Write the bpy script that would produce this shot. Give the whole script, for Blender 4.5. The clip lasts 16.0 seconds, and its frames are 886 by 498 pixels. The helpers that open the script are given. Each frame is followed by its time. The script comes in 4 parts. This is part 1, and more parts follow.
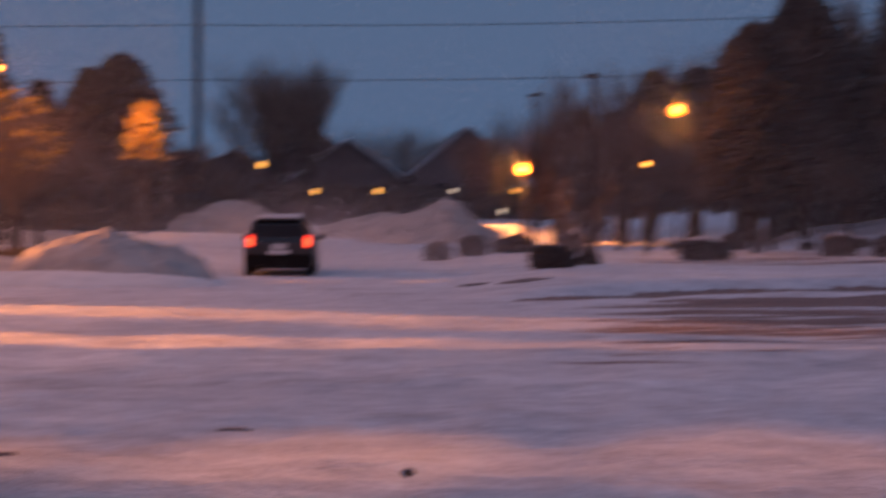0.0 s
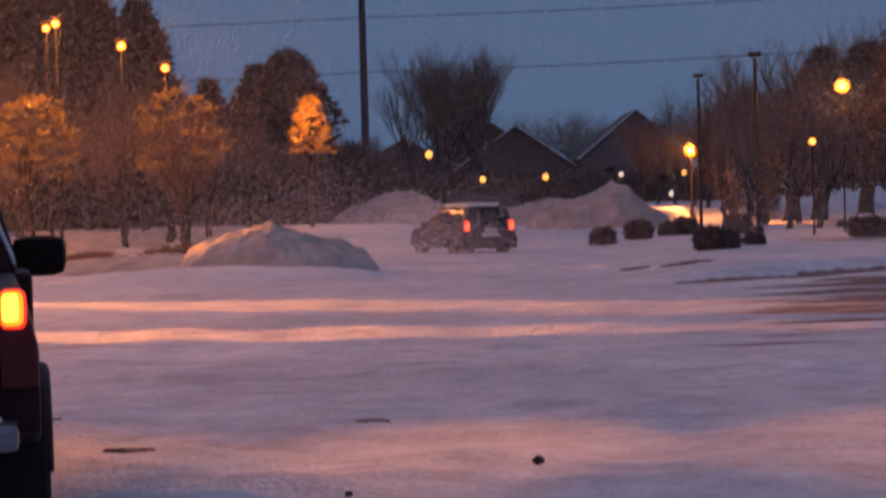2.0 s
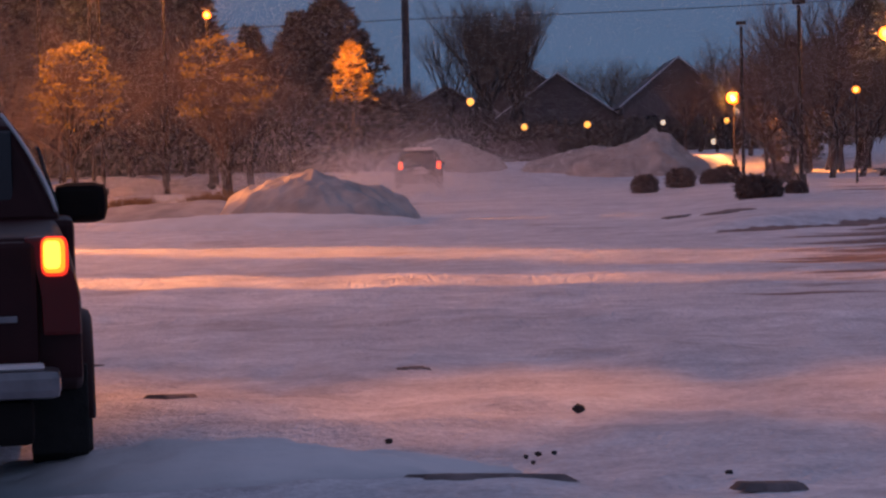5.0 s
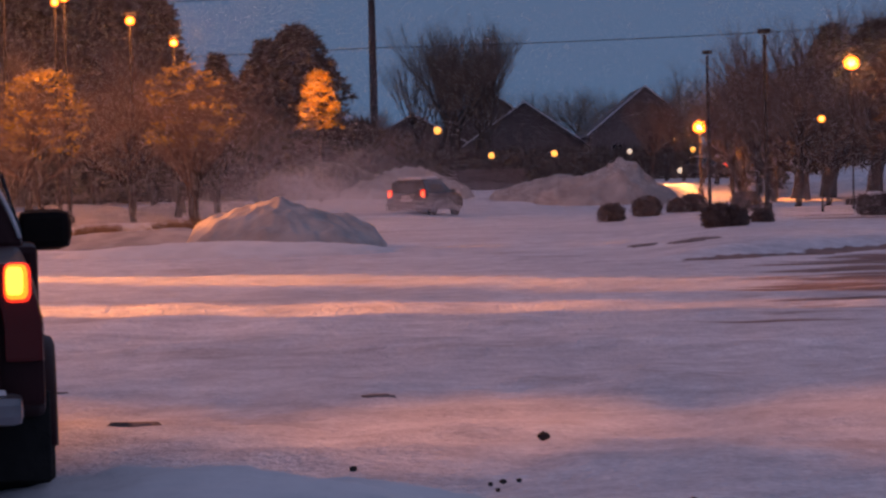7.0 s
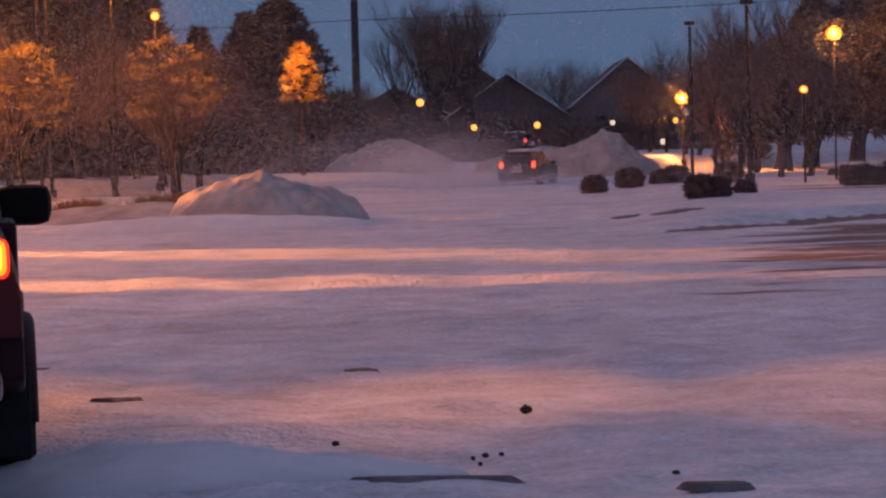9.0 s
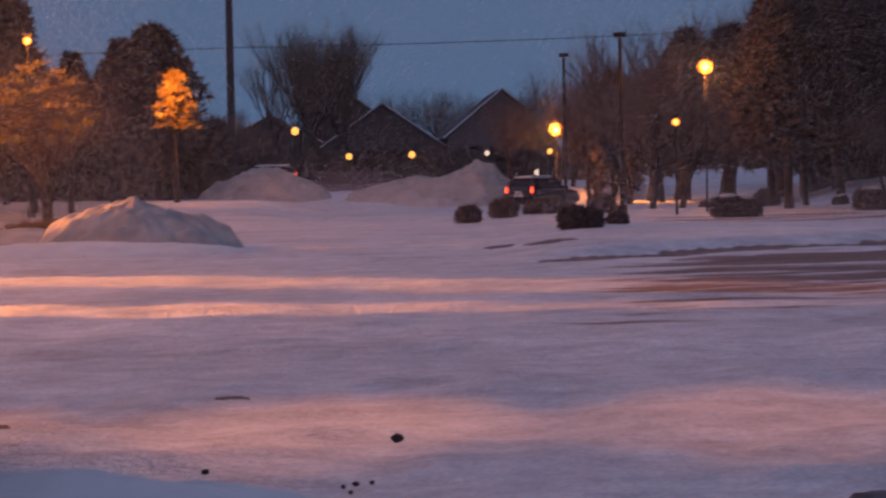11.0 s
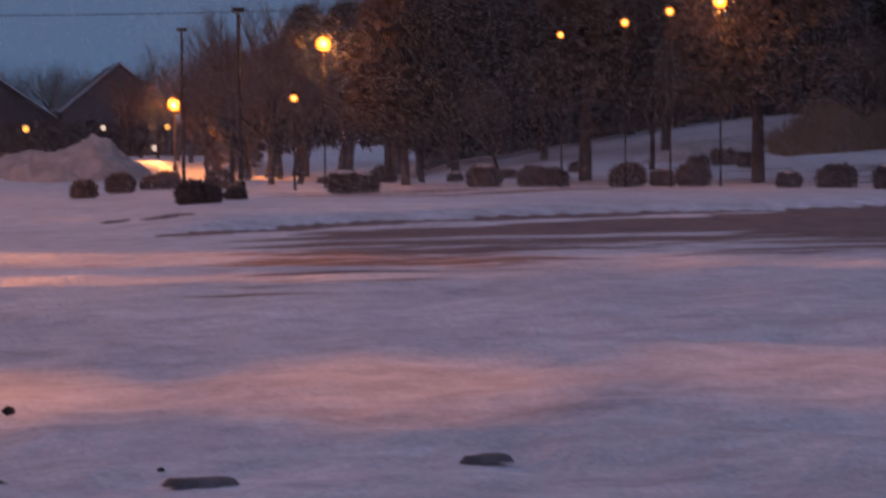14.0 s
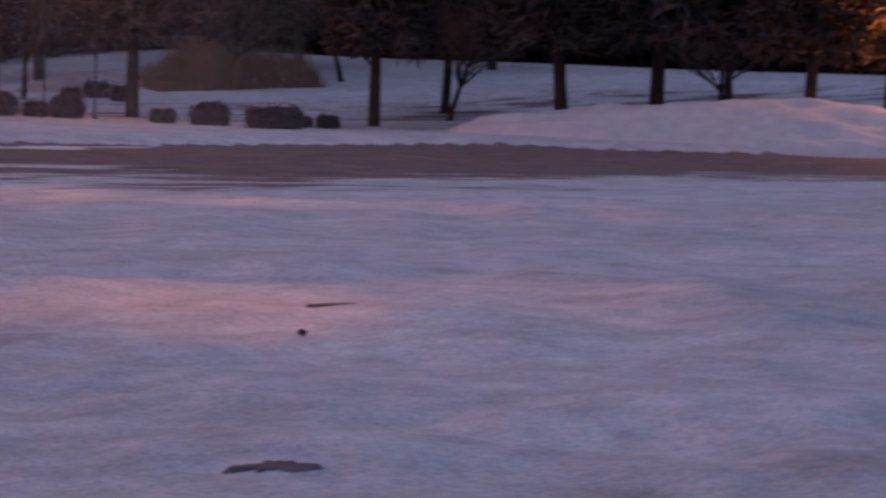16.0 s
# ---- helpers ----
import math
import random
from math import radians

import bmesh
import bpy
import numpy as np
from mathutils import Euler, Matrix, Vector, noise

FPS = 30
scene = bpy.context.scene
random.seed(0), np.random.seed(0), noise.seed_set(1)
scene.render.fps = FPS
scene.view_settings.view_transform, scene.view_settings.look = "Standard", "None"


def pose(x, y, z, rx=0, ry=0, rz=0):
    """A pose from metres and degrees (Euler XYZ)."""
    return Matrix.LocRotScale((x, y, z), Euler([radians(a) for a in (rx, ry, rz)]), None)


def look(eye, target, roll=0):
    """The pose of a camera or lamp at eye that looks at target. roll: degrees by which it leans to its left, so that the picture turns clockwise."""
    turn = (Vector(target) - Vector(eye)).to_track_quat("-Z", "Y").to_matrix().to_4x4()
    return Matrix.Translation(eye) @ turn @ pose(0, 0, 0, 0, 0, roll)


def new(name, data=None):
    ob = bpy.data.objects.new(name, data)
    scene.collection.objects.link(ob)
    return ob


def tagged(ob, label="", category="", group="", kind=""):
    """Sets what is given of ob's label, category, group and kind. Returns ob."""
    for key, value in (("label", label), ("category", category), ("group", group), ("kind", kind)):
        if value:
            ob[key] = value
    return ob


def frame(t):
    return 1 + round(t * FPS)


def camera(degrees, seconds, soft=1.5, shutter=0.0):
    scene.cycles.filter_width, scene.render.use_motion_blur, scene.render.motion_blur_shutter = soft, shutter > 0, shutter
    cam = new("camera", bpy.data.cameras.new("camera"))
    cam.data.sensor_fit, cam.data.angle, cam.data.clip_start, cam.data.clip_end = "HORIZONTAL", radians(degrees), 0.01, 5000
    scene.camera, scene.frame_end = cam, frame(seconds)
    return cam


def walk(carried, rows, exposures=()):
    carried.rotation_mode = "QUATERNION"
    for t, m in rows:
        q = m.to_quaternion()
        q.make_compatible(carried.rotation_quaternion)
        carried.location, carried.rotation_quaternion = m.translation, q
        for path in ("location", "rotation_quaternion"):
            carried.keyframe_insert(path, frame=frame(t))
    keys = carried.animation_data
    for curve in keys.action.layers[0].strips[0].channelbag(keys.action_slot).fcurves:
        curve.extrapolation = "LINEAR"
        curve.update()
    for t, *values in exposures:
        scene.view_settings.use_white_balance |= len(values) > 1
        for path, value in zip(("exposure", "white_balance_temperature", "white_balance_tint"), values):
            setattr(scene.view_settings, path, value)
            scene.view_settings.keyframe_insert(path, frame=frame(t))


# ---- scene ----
FOV = 24.57
# seconds, eye x y z, turn to the right, tilt up, lean to the left (degrees)
PATH = [
    (0.0, -0.309, -0.027, 1.551, 5.143, -0.887, 0.234),
    (0.0334, -0.291, -0.022, 1.549, 4.679, -0.962, 0.235),
    (0.1, -0.256, -0.011, 1.545, 3.751, -1.112, 0.236),
    (0.2, -0.204, 0.006, 1.540, 2.893, -1.471, 0.237),
    (0.5, -0.273, -0.047, 1.550, 1.515, -2.420, -0.149),
    (0.8, -0.186, -0.024, 1.558, 2.178, -1.905, -0.810),
    (1.0, -0.129, -0.008, 1.563, 2.322, -1.136, -1.250),
    (1.2, -0.093, -0.003, 1.559, 2.308, -1.016, -1.392),
    (1.5, -0.040, 0.004, 1.552, 1.056, -1.940, -1.605),
    (2.0, -0.015, -0.019, 1.556, 0.251, -1.211, -1.529),
    (2.4, -0.013, -0.023, 1.530, 2.925, -0.303, -1.577),
    (2.5, -0.013, -0.023, 1.523, 2.400, -0.704, -1.589),
    (2.6, 0.001, 0.002, 1.550, 1.775, -1.120, -1.445),
    (2.8, -0.014, -0.019, 1.553, 0.402, -1.869, -1.417),
    (3.0, -0.029, -0.041, 1.555, -0.773, -2.184, -1.389),
    (3.2, -0.036, -0.009, 1.563, -1.030, -2.375, -1.213),
    (5.3, -0.006, -0.010, 1.558, -0.962, -2.658, -1.429),
    (5.5, -0.003, -0.001, 1.560, -1.170, -2.233, -1.407),
    (6.0, -0.002, 0.037, 1.562, -1.188, -1.735, -1.219),
    (6.5, -0.004, -0.026, 1.557, -0.538, -1.311, -1.080),
    (7.0, 0.000, -0.000, 1.550, 0.000, -1.877, -1.300),
    (7.5, 0.012, 0.008, 1.560, 0.526, -1.947, -1.437),
    (8.0, 0.011, 0.058, 1.555, 0.296, -2.237, -1.459),
    (8.2, 0.017, 0.063, 1.555, 0.258, -2.478, -1.541),
    (10.3, 0.002, -0.023, 1.561, 1.862, -2.747, -1.336),
    (10.5, 0.014, 0.001, 1.556, 2.344, -2.704, -1.271),
    (11.0, 0.023, 0.028, 1.552, 4.007, -1.928, -1.031),
    (11.5, 0.025, 0.023, 1.551, 4.936, -1.776, -0.827),
    (12.0, 0.026, 0.047, 1.542, 8.159, -1.930, -0.478),
    (12.5, 0.018, 0.027, 1.543, 9.390, -1.684, -0.257),
    (13.0, 0.019, 0.008, 1.539, 10.831, -0.926, -0.243),
    (13.5, 0.024, -0.019, 1.527, 13.097, -1.328, -0.316),
    (14.0, 0.035, 0.021, 1.506, 14.714, -2.722, -0.573),
    (14.5, 0.086, -0.027, 1.511, 16.035, -3.348, -0.389),
    (15.0, 0.018, -0.022, 1.500, 20.980, -2.708, 0.008),
    (15.2, -0.076, -0.026, 1.515, 23.454, -2.705, 0.397),
    (15.5, -0.126, 0.090, 1.508, 28.356, -3.882, 0.573),
    (16.0, -0.214, -0.029, 1.533, 32.501, -4.355, 2.075),
]


def aim(x, y, z, turn, tilt, lean):
    a, e = radians(turn), radians(tilt)
    way = Vector((math.sin(a) * math.cos(e), math.cos(a) * math.cos(e), math.sin(e)))
    return look((x, y, z), Vector((x, y, z)) + way * 10, lean)


cam = camera(FOV, 16.0, soft=2.4, shutter=0.8)
walk(cam, [(t, aim(*r)) for t, *r in PATH], [(0.0, 0.07), (15.0, 0.08), (15.5, 0.16), (16.0, 0.30)])

# ---------------------------------------------------------------- light
world = bpy.data.worlds.new("dusk_sky")
scene.world = world
world.use_nodes = True
wn = world.node_tree.nodes
wn.clear()
sky = wn.new("ShaderNodeTexSky")
sky.sky_type, sky.sun_disc = "NISHITA", False
sky.sun_elevation, sky.sun_rotation = radians(-1.5), radians(200)
sky.air_density, sky.dust_density, sky.ozone_density = 1.0, 0.6, 3.0
wl = world.node_tree.links


def sky_mix(fac, a, b):
    n = wn.new("ShaderNodeMix")
    n.data_type = "RGBA"
    for k, v in ((0, fac), (6, a), (7, b)):
        if isinstance(v, (int, float)):
            n.inputs[k].default_value = v
        elif isinstance(v, tuple):
            n.inputs[k].default_value = (*v, 1)
        else:
            wl.new(v, n.inputs[k])
    return n.outputs[2]


# cloud deck: slate blue near the horizon, paler and pinker from the town's glow overhead
wco = wn.new("ShaderNodeTexCoord")
wsep = wn.new("ShaderNodeSeparateXYZ")
wl.new(wco.outputs["Generated"], wsep.inputs[0])
wlift = wn.new("ShaderNodeMapRange")
wlift.interpolation_type = "SMOOTHSTEP"
wlift.inputs[1].default_value, wlift.inputs[2].default_value = 0.12, 0.75
wl.new(wsep.outputs[2], wlift.inputs[0])
wcloud = wn.new("ShaderNodeTexNoise")
wcloud.inputs["Scale"].default_value, wcloud.inputs["Detail"].default_value = 3.0, 4
wl.new(wco.outputs["Generated"], wcloud.inputs[0])
wlow = sky_mix(wcloud.outputs["Fac"], (0.066, 0.120, 0.228), (0.090, 0.146, 0.262))
deck = sky_mix(wlift.outputs[0], wlow, (0.222, 0.226, 0.360))
wback = wn.new("ShaderNodeBackground")
wback.inputs[1].default_value = 1.0
wout = wn.new("ShaderNodeOutputWorld")
wl.new(sky_mix(0.93, sky.outputs[0], deck), wback.inputs[0])
wl.new(wback.outputs[0], wout.inputs[0])
SODIUM = (1.0, 0.30, 0.06)


def sodium_lamp(x, y, z, watts, radius=0.25):
    data = bpy.data.lights.new("sodium_light", "POINT")
    data.energy, data.color, data.shadow_soft_size = watts, SODIUM, radius
    ob = new("sodium_light", data)
    ob.location = (x, y, z)
    return ob


# spot without a fixture, added where lit snow has no modelled source
def added_flood(eye, target, watts, angle, blend=0.8, long=1.0):
    data = bpy.data.lights.new("added_flood_light", "SPOT")
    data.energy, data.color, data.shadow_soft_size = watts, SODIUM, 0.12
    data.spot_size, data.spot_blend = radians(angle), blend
    ob = new("added_flood_light", data)
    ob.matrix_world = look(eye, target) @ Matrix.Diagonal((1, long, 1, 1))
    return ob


# unseen lights added for the orange bands and warm wash on the snow
added_flood((-24, 45.5, 3.0), (-3.0, 33.4, 0), 118000, 8.6, 0.9)
added_flood((-20, 28.8, 2.6), (-3.0, 25.7, 0), 62000, 8.0, 0.9)
# row of added spots, 14 m up, makes the nearest band
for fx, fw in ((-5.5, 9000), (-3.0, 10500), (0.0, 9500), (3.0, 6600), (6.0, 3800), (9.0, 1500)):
    added_flood((fx + 6, 26, 14), (fx, 12.9, 0), fw, 10.5, 1.0)
# two added point lights warm the left of the lot
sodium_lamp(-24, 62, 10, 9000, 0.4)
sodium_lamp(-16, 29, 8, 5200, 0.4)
# added spots for the pile's lit crest and the thin streak beside it
added_flood((-24, 56.0, 3.0), (-5.2, 50.4, 1.1), 52000, 6, 0.9)
added_flood((-24, 44.0, 6.0), (2.0, 49.5, 0), 100000, 2.6, 0.7)

# ---------------------------------------------------------------- materials
def material(name, colour, rough=0.7, metal=0.0, var=0.25, scale=6.0, bump=0.15, bump_scale=40.0, colour2=None, spec=0.4, stretch=(1, 1, 1)):
    m = bpy.data.materials.new(name)
    m.use_nodes = True
    nt = m.node_tree
    b = nt.nodes["Principled BSDF"]
    b.inputs["Roughness"].default_value, b.inputs["Metallic"].default_value = rough, metal
    b.inputs["Specular IOR Level"].default_value = spec
    co = nt.nodes.new("ShaderNodeTexCoord")
    mp = nt.nodes.new("ShaderNodeMapping")
    mp.inputs["Scale"].default_value = stretch
    nt.links.new(co.outputs["Object"], mp.inputs[0])
    n1 = nt.nodes.new("ShaderNodeTexNoise")
    n1.inputs["Scale"].default_value, n1.inputs["Detail"].default_value = scale, 5
    nt.links.new(mp.outputs[0], n1.inputs[0])
    ramp = nt.nodes.new("ShaderNodeValToRGB")
    c2 = colour2 or tuple(c * (1 - var) for c in colour)
    ramp.color_ramp.elements[0].color = (*c2, 1)
    ramp.color_ramp.elements[1].color = (*colour, 1)
    ramp.color_ramp.elements[0].position, ramp.color_ramp.elements[1].position = 0.35, 0.65
    nt.links.new(n1.outputs["Fac"], ramp.inputs[0])
    nt.links.new(ramp.outputs[0], b.inputs["Base Color"])
    if bump:
        n2 = nt.nodes.new("ShaderNodeTexNoise")
        n2.inputs["Scale"].default_value, n2.inputs["Detail"].default_value = bump_scale, 4
        nt.links.new(mp.outputs[0], n2.inputs[0])
        bp = nt.nodes.new("ShaderNodeBump")
        bp.inputs["Strength"].default_value, bp.inputs["Distance"].default_value = bump, 0.02
        nt.links.new(n2.outputs["Fac"], bp.inputs["Height"])
        nt.links.new(bp.outputs[0], b.inputs["Normal"])
    return m


def glow(name, colour, strength):
    m = bpy.data.materials.new(name)
    m.use_nodes = True
    b = m.node_tree.nodes["Principled BSDF"]
    b.inputs["Base Color"].default_value = (*colour, 1)
    b.inputs["Emission Color"].default_value = (*colour, 1)
    b.inputs["Emission Strength"].default_value = strength
    return m


SNOW = material("piled_snow", (0.66, 0.65, 0.68), 0.85, var=0.14, scale=1.6, bump=0.7, bump_scale=7.0)
PILED = material("gritty_ploughed_snow", (0.44, 0.40, 0.39), 0.9, var=0.35, scale=1.3, bump=1.0, bump_scale=5.0)
BARK = material("bark", (0.052, 0.041, 0.038), 0.95, var=0.45, scale=8, bump=0.5, bump_scale=30, stretch=(1, 1, 0.3))
TWIG = material("frosted_twigs", (0.19, 0.13, 0.10), 0.9, var=0.5, scale=1.2, bump=0)
NEEDLE = material("pine_needles", (0.098, 0.080, 0.074), 0.8, var=0.5, scale=2.0, bump=0)
DRYLEAF = material("dry_leaves", (0.50, 0.33, 0.06), 0.8, var=0.4, scale=3.0, bump=0)
SHRUB = material("shrub_twigs", (0.15, 0.12, 0.115), 0.9, var=0.5, scale=5, bump=0)
GRASS = material("dry_grass", (0.33, 0.21, 0.12), 0.9, var=0.4, scale=6, bump=0)
STEEL = material("dark_steel", (0.035, 0.03, 0.03), 0.55, 0.4, var=0.3, scale=3, bump=0.05)
POLE = material("weathered_pole", (0.05, 0.045, 0.05), 0.8, var=0.3, scale=3, bump=0.1)
WALL = material("house_siding", (0.13, 0.10, 0.10), 0.85, var=0.25, scale=1.5, bump=0.3, bump_scale=8, stretch=(0.2, 0.2, 6))
ROOF = material("roof_shingle", (0.085, 0.075, 0.085), 0.9, var=0.35, scale=2.5, bump=0.3, bump_scale=12)
PAINT = material("maroon_truck_paint", (0.035, 0.008, 0.010), 0.5, 0.0, var=0.4, scale=4, bump=0.05, spec=0.2)
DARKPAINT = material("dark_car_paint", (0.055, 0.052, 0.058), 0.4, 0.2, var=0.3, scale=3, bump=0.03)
RUBBER = material("tyre_rubber", (0.018, 0.017, 0.017), 0.85, var=0.3, scale=14, bump=0.4, bump_scale=30)
PLASTIC = material("black_plastic", (0.014, 0.012, 0.012), 0.8, var=0.2, scale=10, bump=0.1, spec=0.1)
CHROME = material("dull_chrome", (0.26, 0.25, 0.27), 0.35, 0.8, var=0.25, scale=6, bump=0.08)
GLASS = material("tinted_glass", (0.015, 0.015, 0.02), 0.12, 0.0, var=0.1, scale=2, bump=0, spec=0.6)
STONE = material("dark_clod", (0.05, 0.04, 0.04), 0.9, var=0.4, scale=20, bump=0.5)
ASPHALT = material("wet_asphalt", (0.20, 0.165, 0.17), 0.8, var=0.5, scale=5, bump=0.4, bump_scale=30)
WHITE = material("frosted_panel", (0.6, 0.6, 0.62), 0.6, var=0.15, scale=6, bump=0.1)
LAMP = glow("sodium_globe", (1.0, 0.27, 0.015), 1.6)
BULB = glow("sodium_bulb", (1.0, 0.60, 0.12), 3.2)
LAMPSMALL = glow("porch_lamp", (1.0, 0.42, 0.07), 1.7)
LAMPWHITE = glow("white_lamp", (1.0, 0.75, 0.55), 0.8)
BRAKE = glow("brake_light", (1.0, 0.035, 0.015), 1.1)
TAIL = glow("tail_bulb", (1.0, 0.10, 0.035), 2.6)
BRAKEHOT = glow("brake_bulb", (1.0, 0.22, 0.012), 2.2)
YELLOWHOT = glow("hot_bulb", (1.0, 0.55, 0.05), 2.6)
REDLENS = material("red_lens", (0.10, 0.006, 0.006), 0.25, var=0.1, scale=5, bump=0)


def ground_material():
    m = bpy.data.materials.new("packed_snow")
    m.use_nodes = True
    nt = m.node_tree
    N, L = nt.nodes, nt.links
    b = N["Principled BSDF"]
    b.inputs["Specular IOR Level"].default_value = 0.3
    co = N.new("ShaderNodeTexCoord")

    def noise_at(scale, detail, stretch=(1, 1, 1), rough=0.6):
        mp = N.new("ShaderNodeMapping")
        mp.inputs["Scale"].default_value = stretch
        L.new(co.outputs["Object"], mp.inputs[0])
        n = N.new("ShaderNodeTexNoise")
        n.inputs["Scale"].default_value, n.inputs["Detail"].default_value, n.inputs["Roughness"].default_value = scale, detail, rough
        L.new(mp.outputs[0], n.inputs[0])
        return n.outputs["Fac"]

    def ramp(fac, lo, hi, c0, c1):
        r = N.new("ShaderNodeValToRGB")
        r.color_ramp.elements[0].position, r.color_ramp.elements[1].position = lo, hi
        r.color_ramp.elements[0].color, r.color_ramp.elements[1].color = (*c0, 1), (*c1, 1)
        L.new(fac, r.inputs[0])
        return r.outputs[0]

    def math_node(op, a, c):
        n = N.new("ShaderNodeMath")
        n.operation = op
        for k, v in enumerate((a, c)):
            if isinstance(v, (int, float)):
                n.inputs[k].default_value = v
            else:
                L.new(v, n.inputs[k])
        return n.outputs[0]

    def mix(fac, a, c):
        n = N.new("ShaderNodeMix")
        n.data_type = "RGBA"
        L.new(fac, n.inputs[0]), L.new(a, n.inputs[6]), L.new(c, n.inputs[7])
        return n.outputs[2]

    snow = ramp(noise_at(0.30, 7, (0.7, 1.0, 1), 0.65), 0.3, 0.7, (0.60, 0.60, 0.64), (0.86, 0.86, 0.90))
    mottle = ramp(noise_at(2.2, 9, (0.8, 1, 1), 0.75), 0.28, 0.72, (0.60, 0.60, 0.63), (1.16, 1.16, 1.16))
    mm = N.new("ShaderNodeMix")
    mm.data_type, mm.blend_type = "RGBA", "MULTIPLY"
    mm.inputs[0].default_value = 1.0
    L.new(snow, mm.inputs[6]), L.new(mottle, mm.inputs[7])
    speck = ramp(noise_at(24, 4, (0.9, 1, 1), 0.7), 0.3, 0.7, (0.76, 0.76, 0.79), (1.12, 1.12, 1.12))
    ms = N.new("ShaderNodeMix")
    ms.data_type, ms.blend_type = "RGBA", "MULTIPLY"
    ms.inputs[0].default_value = 1.0
    L.new(mm.outputs[2], ms.inputs[6]), L.new(speck, ms.inputs[7])
    snow = ms.outputs[2]
    soil = ramp(noise_at(1.2, 5), 0.3, 0.7, (0.105, 0.060, 0.052), (0.25, 0.150, 0.130))
    at = N.new("ShaderNodeAttribute")
    at.attribute_name = "worn"
    streak = noise_at(0.9, 8, (0.16, 0.8, 1), 0.7)
    worn = math_node("ADD", at.outputs["Fac"], math_node("MULTIPLY", math_node("SUBTRACT", streak, 0.5), 2.6))
    wornf = ramp(worn, 0.42, 0.62, (0, 0, 0), (1, 1, 1))
    gate = math_node("MULTIPLY", wornf, ramp(at.outputs["Fac"], 0.02, 0.2, (0, 0, 0), (1, 1, 1)))
    scuff = ramp(noise_at(0.55, 8, (0.5, 0.9, 1), 0.72), 0.56, 0.70, (0, 0, 0), (0.55, 0.55, 0.55))
    fac = math_node("MAXIMUM", gate, math_node("MULTIPLY", scuff, 0.8))
    fac = math_node("MINIMUM", fac, 0.92)
    L.new(mix(fac, snow, soil), b.inputs["Base Color"])
    b.inputs["Roughness"].default_value = 0.75
    hgt = math_node("ADD", noise_at(1.6, 7, (0.8, 1, 1)), math_node("MULTIPLY", noise_at(14, 4), 0.5))
    bp = N.new("ShaderNodeBump")
    bp.inputs["Strength"].default_value, bp.inputs["Distance"].default_value = 0.9, 0.12
    L.new(hgt, bp.inputs["Height"])
    L.new(bp.outputs[0], b.inputs["Normal"])
    return m



def flake_material():
    m = bpy.data.materials.new("airborne_snow")
    m.use_nodes = True
    nt = m.node_tree
    nt.nodes.clear()
    out, mx = nt.nodes.new("ShaderNodeOutputMaterial"), nt.nodes.new("ShaderNodeMixShader")
    a, b = nt.nodes.new("ShaderNodeBsdfDiffuse"), nt.nodes.new("ShaderNodeBsdfTranslucent")
    for n in (a, b):
        n.inputs[0].default_value = (0.85, 0.85, 0.88, 1)
    nt.links.new(a.outputs[0], mx.inputs[1]), nt.links.new(b.outputs[0], mx.inputs[2]), nt.links.new(mx.outputs[0], out.inputs[0])
    return m


FLAKE = flake_material()
PACKED = ground_material()


# ---------------------------------------------------------------- building helpers
def mesh_from(name, bm, mat, smooth=False):
    me = bpy.data.meshes.new(name)
    bm.to_mesh(me)
    bm.free()
    me.materials.append(mat)
    if smooth:
        me.polygons.foreach_set("use_smooth", [True] * len(me.polygons))
    return me


def raw_mesh(name, verts, faces, mat, smooth=False):
    me = bpy.data.meshes.new(name)
    me.from_pydata(verts, [], faces)
    me.materials.append(mat)
    if smooth:
        me.polygons.foreach_set("use_smooth", [True] * len(me.polygons))
    return me


def part(name, bm, mat, parent, label="", smooth=False):
    me = bm if isinstance(bm, bpy.types.Mesh) else mesh_from(name, bm, mat, smooth)
    ob = new(name, me)
    ob.parent = parent
    if label:
        tagged(ob, label)
    return ob


def thing(name, x, y, z, turn=0, label="", category="", group="", kind=""):
    ob = new(name)
    ob.matrix_basis = pose(x, y, z, 0, 0, turn)
    return tagged(ob, label, category, group, kind)


def box(bm, size, at, bevel=0.0, taper=1.0, rz=0.0, ry=0.0):
    m = pose(*at, 0, ry, rz) @ Matrix.Diagonal((*size, 1))
    vs = bmesh.ops.create_cube(bm, size=1, matrix=Matrix())["verts"]
    for v in vs:
        if v.co.z > 0:
            v.co.x *= taper
            v.co.y *= taper
        v.co = m @ v.co
    if bevel:
        es = {e for v in vs for e in v.link_edges}
        bmesh.ops.bevel(bm, geom=list(es), offset=bevel, segments=2, affect="EDGES", profile=0.6)
    return bm


def tube(bm, a, b, r0, r1, n=8):
    a, b = Vector(a), Vector(b)
    m = Matrix.Translation((a + b) / 2) @ (b - a).to_track_quat("Z", "Y").to_matrix().to_4x4()
    bmesh.ops.create_cone(bm, cap_ends=True, segments=n, radius1=r0, radius2=r1, depth=(b - a).length, matrix=m)
    return bm


